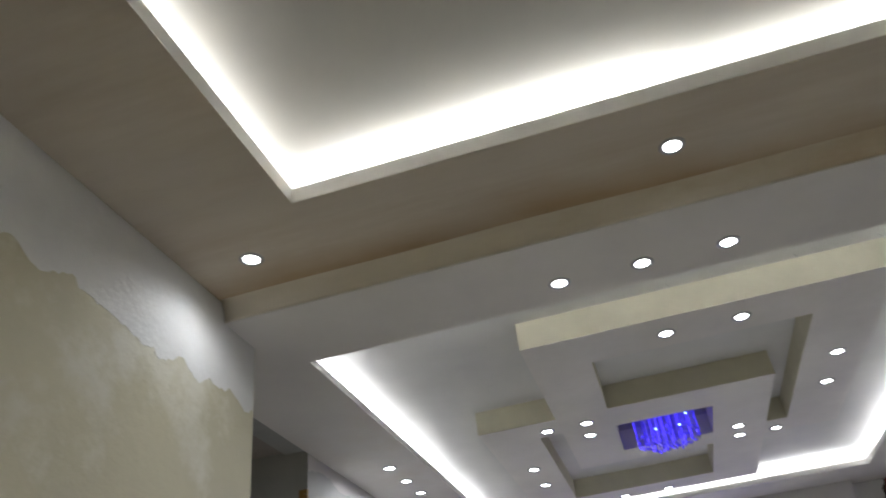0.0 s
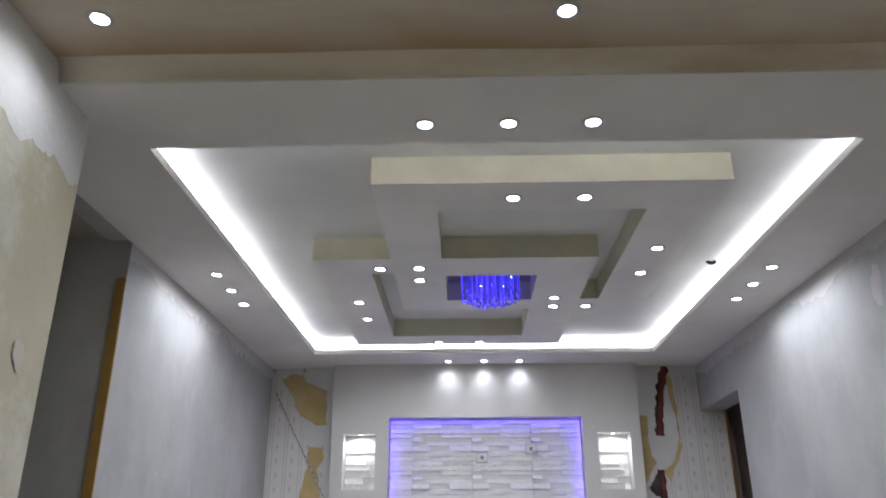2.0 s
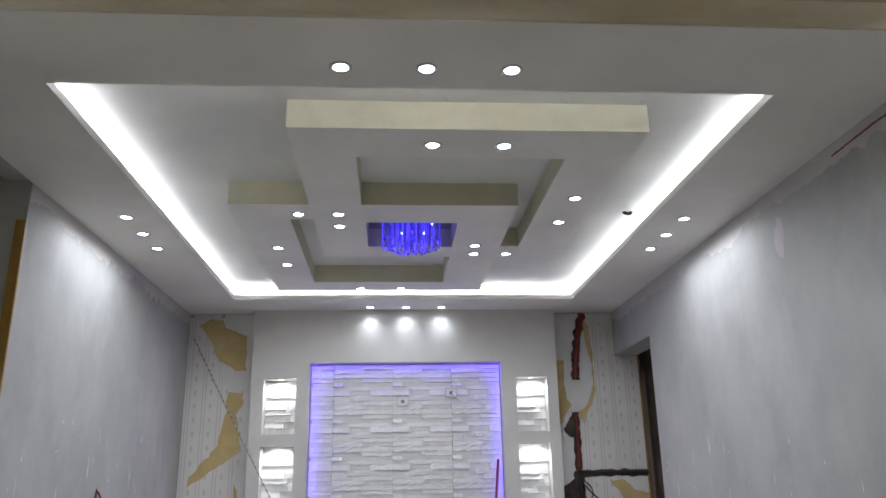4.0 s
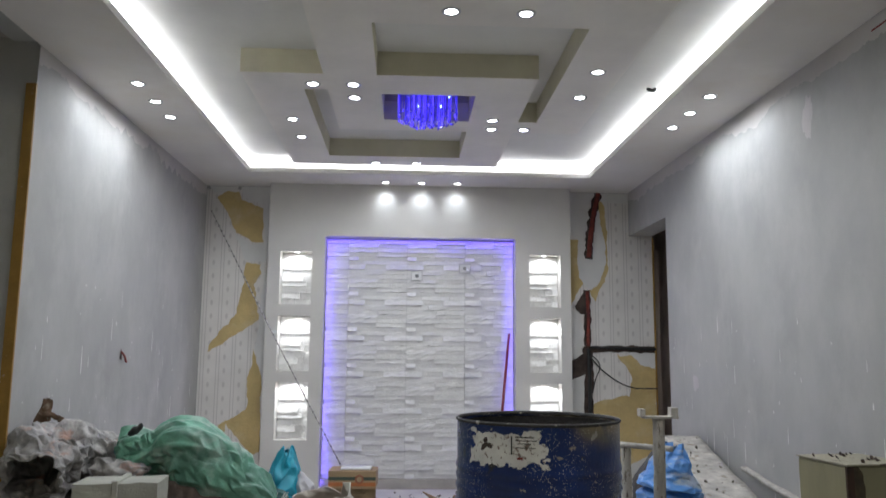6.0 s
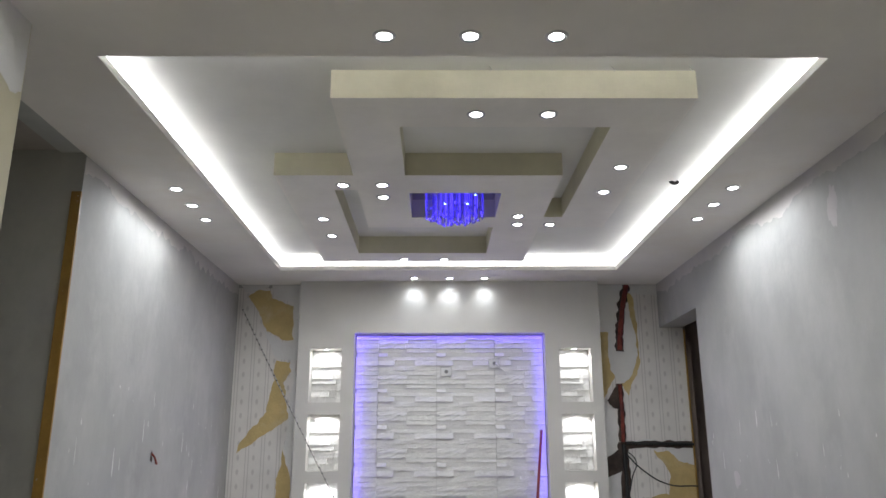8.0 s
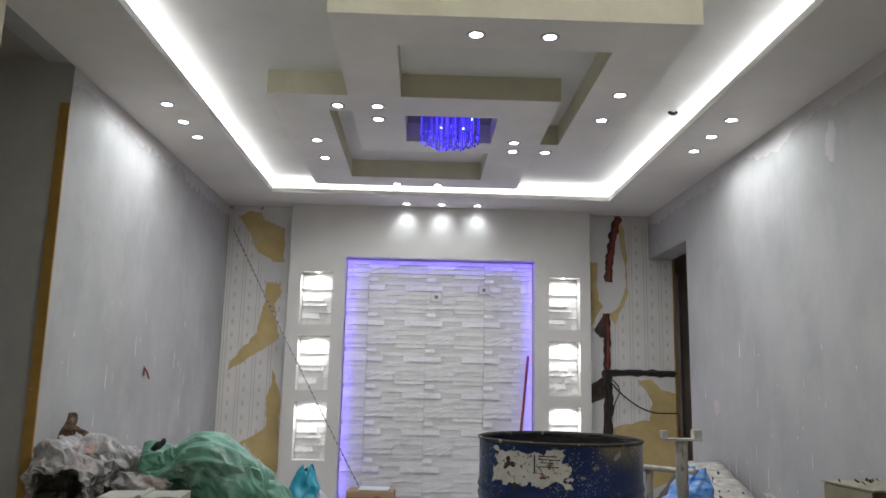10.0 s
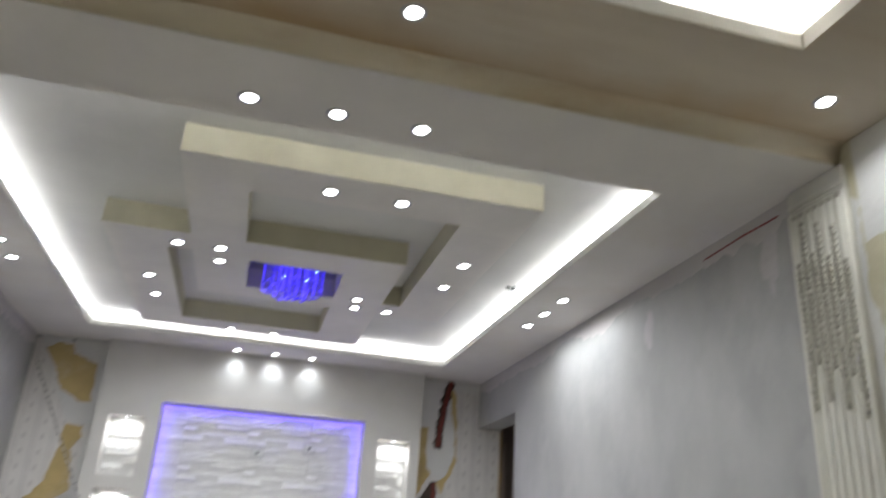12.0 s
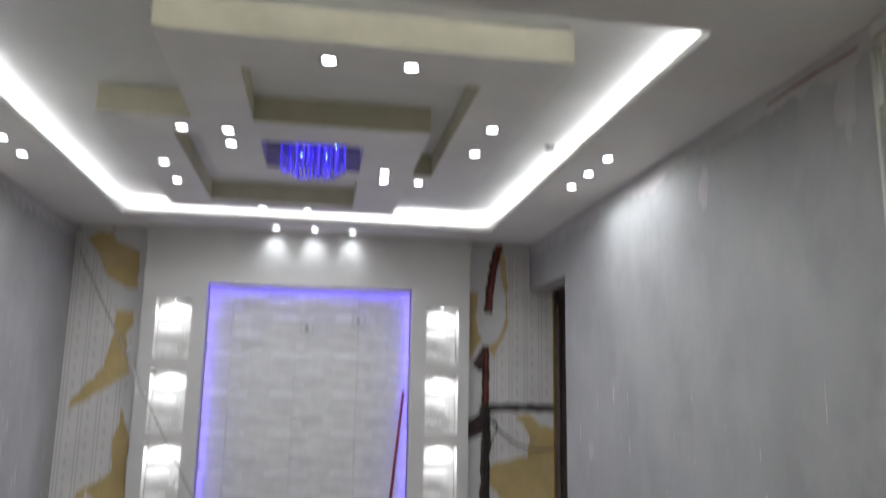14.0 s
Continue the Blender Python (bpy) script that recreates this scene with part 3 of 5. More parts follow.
BARE = "bare ochre render where the paper is torn"
TORN_LEFT = [[(-1.78, 2.46), (-1.71, 2.53), (-1.59, 2.52), (-1.57, 2.45), (-1.39, 2.38), (-1.37, 2.08), (-1.47, 2.08), (-1.61, 2.16), (-1.71, 2.35)],
             [(-1.51, 1.89), (-1.38, 1.89), (-1.37, 1.80), (-1.44, 1.71), (-1.38, 1.40), (-1.52, 1.30), (-1.81, 1.12), (-1.78, 1.21), (-1.57, 1.47)],
             [(-1.41, 1.13), (-1.34, 0.90), (-1.33, 0.29), (-1.40, 0.27), (-1.64, 0.54), (-1.46, 0.65), (-1.46, 0.90)], [(-1.70, 0.52), (-1.63, 0.55), (-1.62, 0.46), (-1.69, 0.43)]]
TORN_RIGHT = [[(1.30, 2.15), (1.40, 2.13), (1.39, 1.93), (1.44, 1.76), (1.30, 1.50)], [(1.57, 2.53), (1.65, 2.43), (1.67, 1.87), (1.54, 1.59), (1.48, 1.69), (1.62, 1.94)],
              [(1.72, 1.13), (1.88, 1.12), (2.07, 1.03), (2.07, 0.18), (1.75, 0.18), (1.48, 0.62), (1.52, 0.72), (1.84, 0.79), (1.86, 0.94)]]
PLASTER_LEFT = [[(-1.59, 2.60), (-1.30, 2.60), (-1.30, 1.90), (-1.52, 1.91), (-1.66, 2.24), (-1.60, 2.14), (-1.47, 2.06), (-1.36, 2.07), (-1.38, 2.40), (-1.56, 2.47)],
                [(-1.35, 1.80), (-1.30, 1.80), (-1.30, 0.10), (-1.33, 0.29), (-1.34, 0.90), (-1.41, 1.15), (-1.38, 1.44)], [(-1.88, 2.60), (-1.58, 2.60), (-1.62, 2.54), (-1.80, 2.50)]]
PLASTER_RIGHT = [[(1.30, 2.60), (1.62, 2.60), (1.58, 2.49), (1.64, 2.14), (1.65, 1.94), (1.59, 1.75), (1.50, 1.69), (1.41, 1.80), (1.39, 1.93), (1.40, 2.15), (1.30, 2.22)], [(1.60, 2.60), (2.07, 2.60), (2.07, 2.50), (1.85, 2.47), (1.60, 2.49)],
                 [(1.84, 1.14), (2.07, 1.15), (2.07, 1.00), (1.94, 1.04)], [(1.52, 1.15), (1.60, 1.22), (1.70, 1.22), (1.74, 1.16)], [(1.83, 0.19), (2.06, 0.30), (2.06, 0.10), (1.83, 0.02)],
                 [(1.30, 1.52), (1.42, 1.48), (1.44, 0.60), (1.42, 0.10), (1.30, 0.05)]]
for clip, bare, white in ((LB, TORN_LEFT, PLASTER_LEFT), (RB, TORN_RIGHT, PLASTER_RIGHT)):
    for k, pts in enumerate(bare):
        patch("bare_render", torn(pts, k + clip[0]), on_back(0.002), M_OCHRE, BARE, "wall patch", clip)
    for k, pts in enumerate(white):
        patch("plaster_patch", torn(pts, k + 7 + clip[0], 0.015), on_back(0.004), M_WHITEPLASTER, "smooth pale plaster patch", "wall patch", clip)


def band(points, width, seed):
    """A wavering strip of outline points along a line of (u, v)."""
    a, b = [], []
    pts = []
    for (u0, v0), (u1, v1) in zip(points, points[1:]):
        for k in range(12):
            pts.append((u0 + (u1 - u0) * k / 12, v0 + (v1 - v0) * k / 12))
    pts.append(points[-1])
    for k, (u, v) in enumerate(pts):
        q = pts[min(k + 1, len(pts) - 1)]
        p = pts[max(k - 1, 0)]
        t = Vector((q[0] - p[0], q[1] - p[1])).normalized()
        w1 = width * (1 + 0.6 * noise.noise((k * 0.35, seed, 0)))
        w2 = width * (1 + 0.6 * noise.noise((k * 0.35, seed, 9)))
        a.append((u - t.y * w1, v + t.x * w1))
        b.append((u + t.y * w2, v - t.x * w2))
    return a + b[::-1]


CHASES = [([(1.585, 2.56), (1.53, 2.35), (1.505, 2.15), (1.49, 1.97)], 0.035, 1), ([(1.47, 1.69), (1.475, 1.45), (1.47, 1.2)], 0.030, 2),
          ([(1.475, 1.2), (1.478, 0.9), (1.47, 0.5), (1.475, 0.05)], 0.040, 3), ([(1.50, 1.175), (1.78, 1.18), (2.065, 1.175)], 0.028, 4)]
for pts, w, seed in CHASES:
    patch("wall_chase", band(pts, w, seed), on_back(0.006), M_CHASE, "rough chase cut for cables, its depth shade in dark colour", "wall chase", (1.304, 2.066, 0, ZC - 0.002))
patch("wall_chase", torn([(1.35, 1.55), (1.47, 1.68), (1.47, 1.47), (1.41, 1.49)], 41), on_back(0.006), M_CHASE, "rough pit in the wall, its shade painted as a flat patch", "wall chase", (1.304, 2, 0, 2.5))
patch("wall_chase", torn([(1.305, 1.04), (1.46, 1.14), (1.45, 0.97), (1.305, 0.91)], 42), on_back(0.006), M_CHASE, "rough pit in the wall, its shade painted as a flat patch", "wall chase", (1.304, 2, 0, 2.5))


def tube(points, radius, name, material, label, category, smooth_steps=8, kind=""):
    """A round cable along a smooth line."""
    cu = bpy.data.curves.new(name, "CURVE")
    cu.dimensions, cu.bevel_depth, cu.bevel_resolution, cu.resolution_u = "3D", radius, 2, smooth_steps
    sp = cu.splines.new("BEZIER")
    sp.bezier_points.add(len(points) - 1)
    for bp, p in zip(sp.bezier_points, points):
        bp.co, bp.handle_left_type, bp.handle_right_type = p, "AUTO", "AUTO"
    tmp = bpy.data.objects.new(name, cu)
    me = bpy.data.meshes.new_from_object(tmp)
    bpy.data.objects.remove(tmp)
    me.materials.clear()
    me.materials.append(material)
    for p in me.polygons:
        p.use_smooth = True
    ob = new(name, me)
    if label:
        tagged(ob, label, category, "", kind)
    return ob


tube([(1.588, 7.128, 2.56), (1.54, 7.128, 2.36), (1.508, 7.128, 2.15), (1.492, 7.13, 1.98)], 0.022, "conduit", M_REDPIPE, "dark red corrugated conduit in a wall chase", "conduit")
tube([(1.472, 7.13, 1.68), (1.478, 7.128, 1.45), (1.472, 7.13, 1.2)], 0.016, "conduit", M_REDPIPE, "dark red corrugated conduit in a wall chase", "conduit")
tube([(1.50, 7.13, 1.19), (1.75, 7.128, 1.185), (2.07, 7.13, 1.18)], 0.012, "conduit", M_BLACK, "black conduit along a wall chase", "conduit")
tube([(1.475, 7.13, 1.18), (1.48, 7.125, 0.8), (1.472, 7.13, 0.06)], 0.016, "conduit", M_BLACK, "black conduit down a wall chase", "conduit")
tube([(1.49, 7.12, 1.10), (1.60, 7.09, 0.98), (1.80, 7.07, 0.86), (2.07, 7.12, 0.84)], 0.006, "cable", M_BLACK, "black cable drooping across the bare wall", "cable")
tube([(1.48, 7.12, 1.14), (1.56, 7.09, 1.04), (1.52, 7.08, 0.92), (1.50, 7.12, 0.80)], 0.005, "cable", M_BLACK, "black cable end hanging from a wall chase", "cable")

# doorway at the far right: dark door leaf beyond
door = thing("door_1", "dark brown wooden door leaf beyond the doorway", "door", None, "", "structure")
part("leaf", boxes((2.085, 2.125, 7.16, 7.95, 0.0, 2.06)), M_BROWN, door)
part("rail", boxes((2.07, 2.086, 7.17, 7.94, 1.0, 1.06)), M_BLACK, door, "dark cross rail")
solid("trim_doorway", boxes((2.067, 2.077, 7.13, 7.16, 0.0, 2.16)), M_YWOOD, "thin timber stop on the doorway corner", "trim")
# Takes the dark door brown to keep the view through the doorway dim.
solid("wall_side_back", boxes((2.14, 3.4, 7.30, 7.45, 0.0, 2.86)), M_BROWN, "brown wall beyond the doorway, dimness in its colour", "wall")

# wooden strip on the left wall's corner
solid("trim_corner", boxes((XL - 0.045, XL + 0.004, 4.086, 4.099, 0.0, 2.375)), M_YWOOD, "worn varnished timber strip on the wall corner", "trim", bevel=0.002)


# ---- paint drips and plaster smears on the walls ----
M_DRIP = mat("white_paint_drip", (0.74, 0.73, 0.72), 0.6, 0.04, 8, 60, 0.1)


def drips(place, u0, u1, v0, v1, count, seed, name):
    rnd = random.Random(seed)
    bm = bmesh.new()
    for _ in range(count):
        u, v = rnd.uniform(u0, u1), v0 + (v1 - v0) * rnd.random() ** 1.3
        w, h = rnd.uniform(0.0015, 0.005), rnd.choice((0.006, 0.01, 0.02, 0.03, 0.06, 0.13)) * rnd.uniform(0.6, 1.2)
        out = [(u - w * 0.3, v + h), (u + w * 0.3, v + h), (u + w, v + h * 0.3), (u + w * 0.7, v), (u - w * 0.7, v), (u - w, v + h * 0.3)]
        bm.faces.new([bm.verts.new(place(a, b, 0.0015)) for a, b in out])
    return solid(name, bm, M_DRIP, "white paint drips and specks down the wall", "paint drips", "stuff")


drips(on_left(0.001), 4.2, 7.0, 0.35, 1.5, 90, 5, "paint_drips")
drips(on_right(0.001), 2.95, 6.15, 0.35, 1.3, 70, 6, "paint_drips")
for k, (u, v, ru, rv, rot) in enumerate(((4.1, 2.32, 0.05, 0.10, 0.2), (3.1, 2.36, 0.05, 0.14, 0), (5.7, 0.95, 0.05, 0.05, 0))):
    patch("plaster_smear", ragged(u, v, ru, rv, 80 + k, rot, 0.35), on_right(0.0003), M_SMEAR, "uneven pale plaster smear on the wall", "wall patch", (2.95, 6.18, 0, ZC - 0.002))
patch("red_mark", band([(3.02, 2.515), (3.25, 2.52), (3.56, 2.512)], 0.0045, 5), on_right(0.003), M_RED, "broken red chalk line under the ceiling", "wall mark")

M_PALE = mat("chipped_pale_paint", (0.58, 0.55, 0.46), 0.8, 0.08, 5, 40, 0.3)
# white plaster over the old paint in the near room
def top_band(place, u0, u1, zlow, ztop, seed, name, label, material=M_WHITEPLASTER, amp=1.0):
    low = [(u0 + (u1 - u0) * k / 320, zlow + amp * (0.10 * noise.noise((k * 0.026, seed, 0)) + 0.05 * noise.noise((k * 0.15, seed, 3)) + 0.022 * noise.noise((k * 0.6, seed, 5)))) for k in range(321)]
    return solid(name, flake(low + [(u1, ztop), (u0, ztop)], place), material, label, "wall patch")


M_SKIM = mat("ceiling_skim_coat", (0.52, 0.50, 0.48), 0.9, 0.05, 2, 50, 0.15)
for place, u0, u1, seed in ((on_left(0.0005), 4.105, 7.145, 5), (on_right(0.0005), 2.945, 7.145, 8)):
    top_band(place, u0, u1, 2.475, ZC - 0.002, seed, "skim_band", "ragged ceiling skim coat spread onto the wall", M_SKIM, 0.7)
top_band(on_left(0.001, XN), YE + 0.01, 2.895, 2.31, ZN - 0.003, 1, "plaster_band", "fresh white plaster along the wall top")
top_band(on_right(0.001), YE + 0.01, 2.60, 2.26, ZN - 0.003, 2, "plaster_band", "fresh white plaster along the wall top")
patch("plaster_smear", torn([(2.66, 2.45), (2.60, 2.40), (2.615, 2.10), (2.58, 1.92), (2.61, 1.50), (2.595, 1.00), (2.61, 0.50), (2.66, 0.50)], 9), on_right(0.0015), M_WHITEPLASTER, "pale plaster strip beside the casing", "wall patch", (2.3, 2.663, 0, 2.6))
for k, (u, v, ru, rv) in enumerate(((2.62, 1.60, 0.035, 0.03), (2.75, 1.66, 0.025, 0.05))):
    patch("plaster_smear", ragged(u, v, ru, rv, 95 + k, 0.3, 0.28), on_left(0.003, XN), M_PALE, "chipped pale plaster patch on yellow paint", "wall patch")
# The hole is a flat patch with its inner shade in the colour.
patch("wall_hole", ragged(5.38, 1.10, 0.016, 0.035, 7), on_left(0.003), M_CHASE, "small hole with wires, its shade painted as a flat patch", "wall hole")
tube([(XL + 0.004, 5.38, 1.12), (XL + 0.02, 5.385, 1.10), (XL + 0.03, 5.40, 1.06), (XL + 0.02, 5.43, 1.065)], 0.006, "cable", M_REDPIPE, "short red and black wire ends from the wall", "cable")
tube([(1.300, 4.83, ZR), (1.305, 4.81, 2.685), (1.325, 4.80, 2.68), (1.335, 4.80, 2.69)], 0.011, "cable", M_BLACK, "short black cable end hanging from the recess", "cable")
for x in (0.62, 0.95, 0.1):
    tube([(x, 3.42, ZR), (x + 0.01, 3.41, 2.68), (x + 0.005, 3.40, 2.665)], 0.0016, "wire", M_SMEAR, "thin wire tail from the ceiling", "wire")

# ---- carved casing on the right wall ----
M_CASING = mat("cream_casing_paint", (0.62, 0.60, 0.53), 0.55, 0.04, 6, 60, 0.1)
casing = thing("carved_casing", "cream carved timber casing with fluted and twisted ornament", "casing", None, "", "structure")
part("board", boxes((1.838, XR, 2.635, 2.935, 0.0, 2.47)), M_CASING, casing)
bm = boxes((1.836, XR, 2.635, 2.935, 2.47, ZC - 0.002))
bmesh.ops.bevel(bm, geom=bm.edges[:], offset=0.004, segments=2, affect="EDGES")
part("head_board", bm, M_CASING, casing, "plain head")
bm = bmesh.new()
for k in range(16):
    rod(bm, (1.835, 2.645 + k * 0.018, 2.485), (1.835, 2.663 + k * 0.018, 2.505), 0.008, 0.005, 8)
part("rope_moulding", bm, M_CASING, casing, "twisted rope moulding", True)
for y in (2.645, 2.925):
    part("edge_bead", rod(bmesh.new(), (1.836, y, 0.0), (1.836, y, 2.465), 0.011, n=12), M_CASING, casing, "", True)
bm = bmesh.new()
for t in range(10):
    z = t * 0.024
    for s in (-1, 1):
        rod(bm, (0, -0.008 * s, z), (-0.004, 0.008 * s, z + 0.018), 0.0065, 0.003, 6)
bmesh.ops.create_icosphere(bm, subdivisions=1, radius=0.011, matrix=Matrix.Translation((0, 0, 0.25)))
bmesh.ops.create_icosphere(bm, subdivisions=1, radius=0.011, matrix=Matrix.Translation((0, 0, -0.012)))
# Darker than the casing paint: the carving's shading is put into this colour.
M_ORN = mat("shaded_ornament", (0.48, 0.455, 0.385), 0.5, 0.1, 30, 90, 0.2)
TWIST = mesh_of("ornament", bm, M_ORN)
for k in range(7):
    y = 2.673 + k * 0.0385
    part("flute", rod(bmesh.new(), (1.838, y, 0.0), (1.838, y, 2.44), 0.009, n=10), M_CASING, casing, "", True)
    part("flute_cap", rod(bmesh.new(), (1.834, y, 2.455), (1.834, y, 2.435), 0.012, 0.003, 8), M_ORN, casing)
    low = (1.80, 1.95, 1.84, 1.99, 1.88, 2.02, 1.86)[k]
    for n in range(2):
        o = new("ornament", TWIST)
        o.parent = casing
        o.matrix_basis = pose(1.829, y, low - 0.15 + n * 0.29)

# ---- chandelier ----
# The rods emit purple themselves, standing in for diode light caught in the glass.
def crystal_glass():
    m = bpy.data.materials.new("purple_emissive_crystal")
    m.use_nodes = True
    b = m.node_tree.nodes["Principled BSDF"]
    b.inputs["Base Color"].default_value = (0.35, 0.32, 0.9, 1)
    b.inputs["Roughness"].default_value = 0.08
    b.inputs["Transmission Weight"].default_value = 0.6
    info = m.node_tree.nodes.new("ShaderNodeNewGeometry")
    rng = m.node_tree.nodes.new("ShaderNodeMapRange")
    rng.inputs[3].default_value, rng.inputs[4].default_value = 0.02, 0.95
    power = m.node_tree.nodes.new("ShaderNodeMath")
    power.operation = "POWER"
    power.inputs[1].default_value = 3.6
    m.node_tree.links.new(info.outputs["Random Per Island"], power.inputs[0])
    m.node_tree.links.new(power.outputs[0], rng.inputs[0])
    b.inputs["Emission Color"].default_value = (0.10, 0.055, 1.0, 1)
    m.node_tree.links.new(rng.outputs[0], b.inputs["Emission Strength"])
    return m


M_CRYSTAL = crystal_glass()
ch = thing("chandelier", "purple-lit crystal chandelier of hanging glass rods", "chandelier", pose(-0.008, 4.905, 0))
part("mirror_plate", boxes((-0.262, 0.26, -0.228, 0.228, ZR - 0.012, ZR - 0.001)), M_MIRROR, ch, "polished steel ceiling plate")
rnd = random.Random(8)
for ringno, (rad, cnt, low) in enumerate(((0.175, 52, 2.505), (0.135, 38, 2.485), (0.09, 24, 2.47), (0.04, 10, 2.465))):
    bm = bmesh.new()
    for k in range(cnt):
        a = 2 * math.pi * (k + 0.3 * ringno) / cnt
        x, y = rad * math.cos(a), rad * math.sin(a)
        z = low + rnd.uniform(-0.015, 0.02)
        rod(bm, (x, y, ZR - 0.012), (x, y, z + 0.022), 0.0023, n=6)
        bmesh.ops.create_icosphere(bm, subdivisions=1, radius=0.0065, matrix=Matrix.LocRotScale((x, y, z + 0.010), None, (1, 1, 1.6)))
    part("crystal_ring", bm, M_CRYSTAL, ch, "ring of hanging glass rods")
M_DOT = glow("cyan_led", (0.25, 0.55, 1.0), 9.0)
for x, y, z in ((-0.09, -0.15, 2.62), (-0.06, -0.16, 2.53), (0.07, -0.16, 2.53), (-0.01, -0.17, 2.60), (0.12, -0.12, 2.60)):
    bm = bmesh.new()
    bmesh.ops.create_icosphere(bm, subdivisions=2, radius=0.005, matrix=Matrix.Translation((x, y, z)))
    part("led", bm, M_DOT, ch, "bright cyan diode")
for x in (-0.12, 0.12):
    part("socket_stem", rod(bmesh.new(), (x, 0, ZR - 0.012), (x, 0, ZR - 0.06), 0.012), M_CHROME, ch)


# ---- drum ----
def drum_material():
    """Blue paint with a tan stain, chips to dark metal and many white specks."""
    m = mat("blue_drum_paint", (0.004, 0.025, 0.14), 0.30, 0.25, 5, 60, 0.25, second=(0.03, 0.03, 0.035), cover=0.62, edge=0.06, scale2=8)
    nt = m.node_tree
    b = nt.nodes["Principled BSDF"]
    col = b.inputs["Base Color"].links[0].from_socket
    geo = nt.nodes.new("ShaderNodeNewGeometry")

    def layer(col, fac, colour):
        mx = nt.nodes.new("ShaderNodeMix")
        mx.data_type = "RGBA"
        nt.links.new(fac, mx.inputs[0])
        nt.links.new(col, mx.inputs[6])
        mx.inputs[7].default_value = (*colour, 1)
        return mx.outputs[2]

    def noise_fac(scale, lo, hi, detail=4):
        n = nt.nodes.new("ShaderNodeTexNoise")
        n.inputs["Scale"].default_value, n.inputs["Detail"].default_value = scale, detail
        nt.links.new(geo.outputs["Position"], n.inputs["Vector"])
        r = nt.nodes.new("ShaderNodeMapRange")
        r.inputs[1].default_value, r.inputs[2].default_value = lo, hi
        nt.links.new(n.outputs["Fac"], r.inputs[0])
        return r.outputs[0]

    sep = nt.nodes.new("ShaderNodeSeparateXYZ")
    nt.links.new(geo.outputs["Position"], sep.inputs[0])
    top = nt.nodes.new("ShaderNodeMapRange")
    top.inputs[1].default_value, top.inputs[2].default_value = 0.80, 0.885
    nt.links.new(sep.outputs[2], top.inputs[0])
    mul = nt.nodes.new("ShaderNodeMath")
    mul.operation = "MULTIPLY"
    nt.links.new(top.outputs[0], mul.inputs[0])
    nt.links.new(noise_fac(6, 0.36, 0.50, 6), mul.inputs[1])
    side = nt.nodes.new("ShaderNodeMapRange")
    side.inputs[1].default_value, side.inputs[2].default_value = 0.36, 0.50
    nt.links.new(sep.outputs[0], side.inputs[0])
    both = nt.nodes.new("ShaderNodeMath")
    both.operation = "MULTIPLY"
    nt.links.new(mul.outputs[0], both.inputs[0])
    nt.links.new(side.outputs[0], both.inputs[1])
    col = layer(col, both.outputs[0], (0.22, 0.18, 0.11))
    col = layer(col, noise_fac(16, 0.70, 0.73), (0.30, 0.26, 0.22))
    col = layer(col, noise_fac(30, 0.66, 0.70, 7), (0.36, 0.34, 0.31))
    vo = nt.nodes.new("ShaderNodeTexVoronoi")
    vo.inputs["Scale"].default_value = 165
    nt.links.new(geo.outputs["Position"], vo.inputs["Vector"])
    r = nt.nodes.new("ShaderNodeMapRange")
    r.inputs[1].default_value, r.inputs[2].default_value = 0.42, 0.22
    size = nt.nodes.new("ShaderNodeSeparateColor")
    nt.links.new(vo.outputs["Color"], size.inputs[0])
    ratio = nt.nodes.new("ShaderNodeMath")
    ratio.operation = "DIVIDE"
    nt.links.new(vo.outputs["Distance"], ratio.inputs[0])
    nt.links.new(size.outputs[0], ratio.inputs[1])
    nt.links.new(ratio.outputs[0], r.inputs[0])
    mul2 = nt.nodes.new("ShaderNodeMath")
    mul2.operation = "MULTIPLY"
    nt.links.new(r.outputs[0], mul2.inputs[0])
    nt.links.new(noise_fac(7, 0.42, 0.58), mul2.inputs[1])
    col = layer(col, mul2.outputs[0], (0.58, 0.56, 0.52))
    nt.links.new(col, b.inputs["Base Color"])
    return m


drum = thing("oil_drum", "scratched blue steel drum splashed with plaster", "drum", pose(0.367, 3.37, 0))
prof = [(0.298, 0.0), (0.303, 0.01)]
for k in range(90):
    z = 0.015 + 0.875 * k / 89
    r = 0.292
    for c in (0.30, 0.605):
        r += 0.011 * math.exp(-((z - c) / 0.013) ** 2)
    for c in (0.70, 0.735, 0.665, 0.55, 0.52):
        r += 0.0065 * math.exp(-((z - c) / 0.009) ** 2)
    prof.append((r, z))
bm = bmesh.new()
lathe(bm, prof, 72)
M_DRUM = drum_material()
part("shell", bm, M_DRUM, drum, "", True)
bm = bmesh.new()
lathe(bm, [(0.2925, 0.889), (0.2965, 0.891), (0.2980, 0.895), (0.2970, 0.899), (0.2935, 0.901), (0.2895, 0.899), (0.288, 0.889)], 72)
part("rim", bm, mat("dirty_steel_rim", (0.025, 0.022, 0.02), 0.6, 0.3, 9, 60, 0.4, second=(0.42, 0.39, 0.32), cover=0.60, edge=0.06, scale2=22), drum, "worn rolled rim", True)
bm = bmesh.new()
lathe(bm, [(0.287, 0.882), (0.286, 0.5), (0.286, 0.03), (0.0005, 0.03)], 72)
part("lining", bm, mat("dark_drum_inside", (0.025, 0.022, 0.02), 0.7, 0.3, 6, 40, 0.5, second=(0.12, 0.10, 0.08), cover=0.6, edge=0.1, scale2=8), drum, "mottled dark inside", True)
bm = bmesh.new()
nu, nv, kept = 120, 48, {}
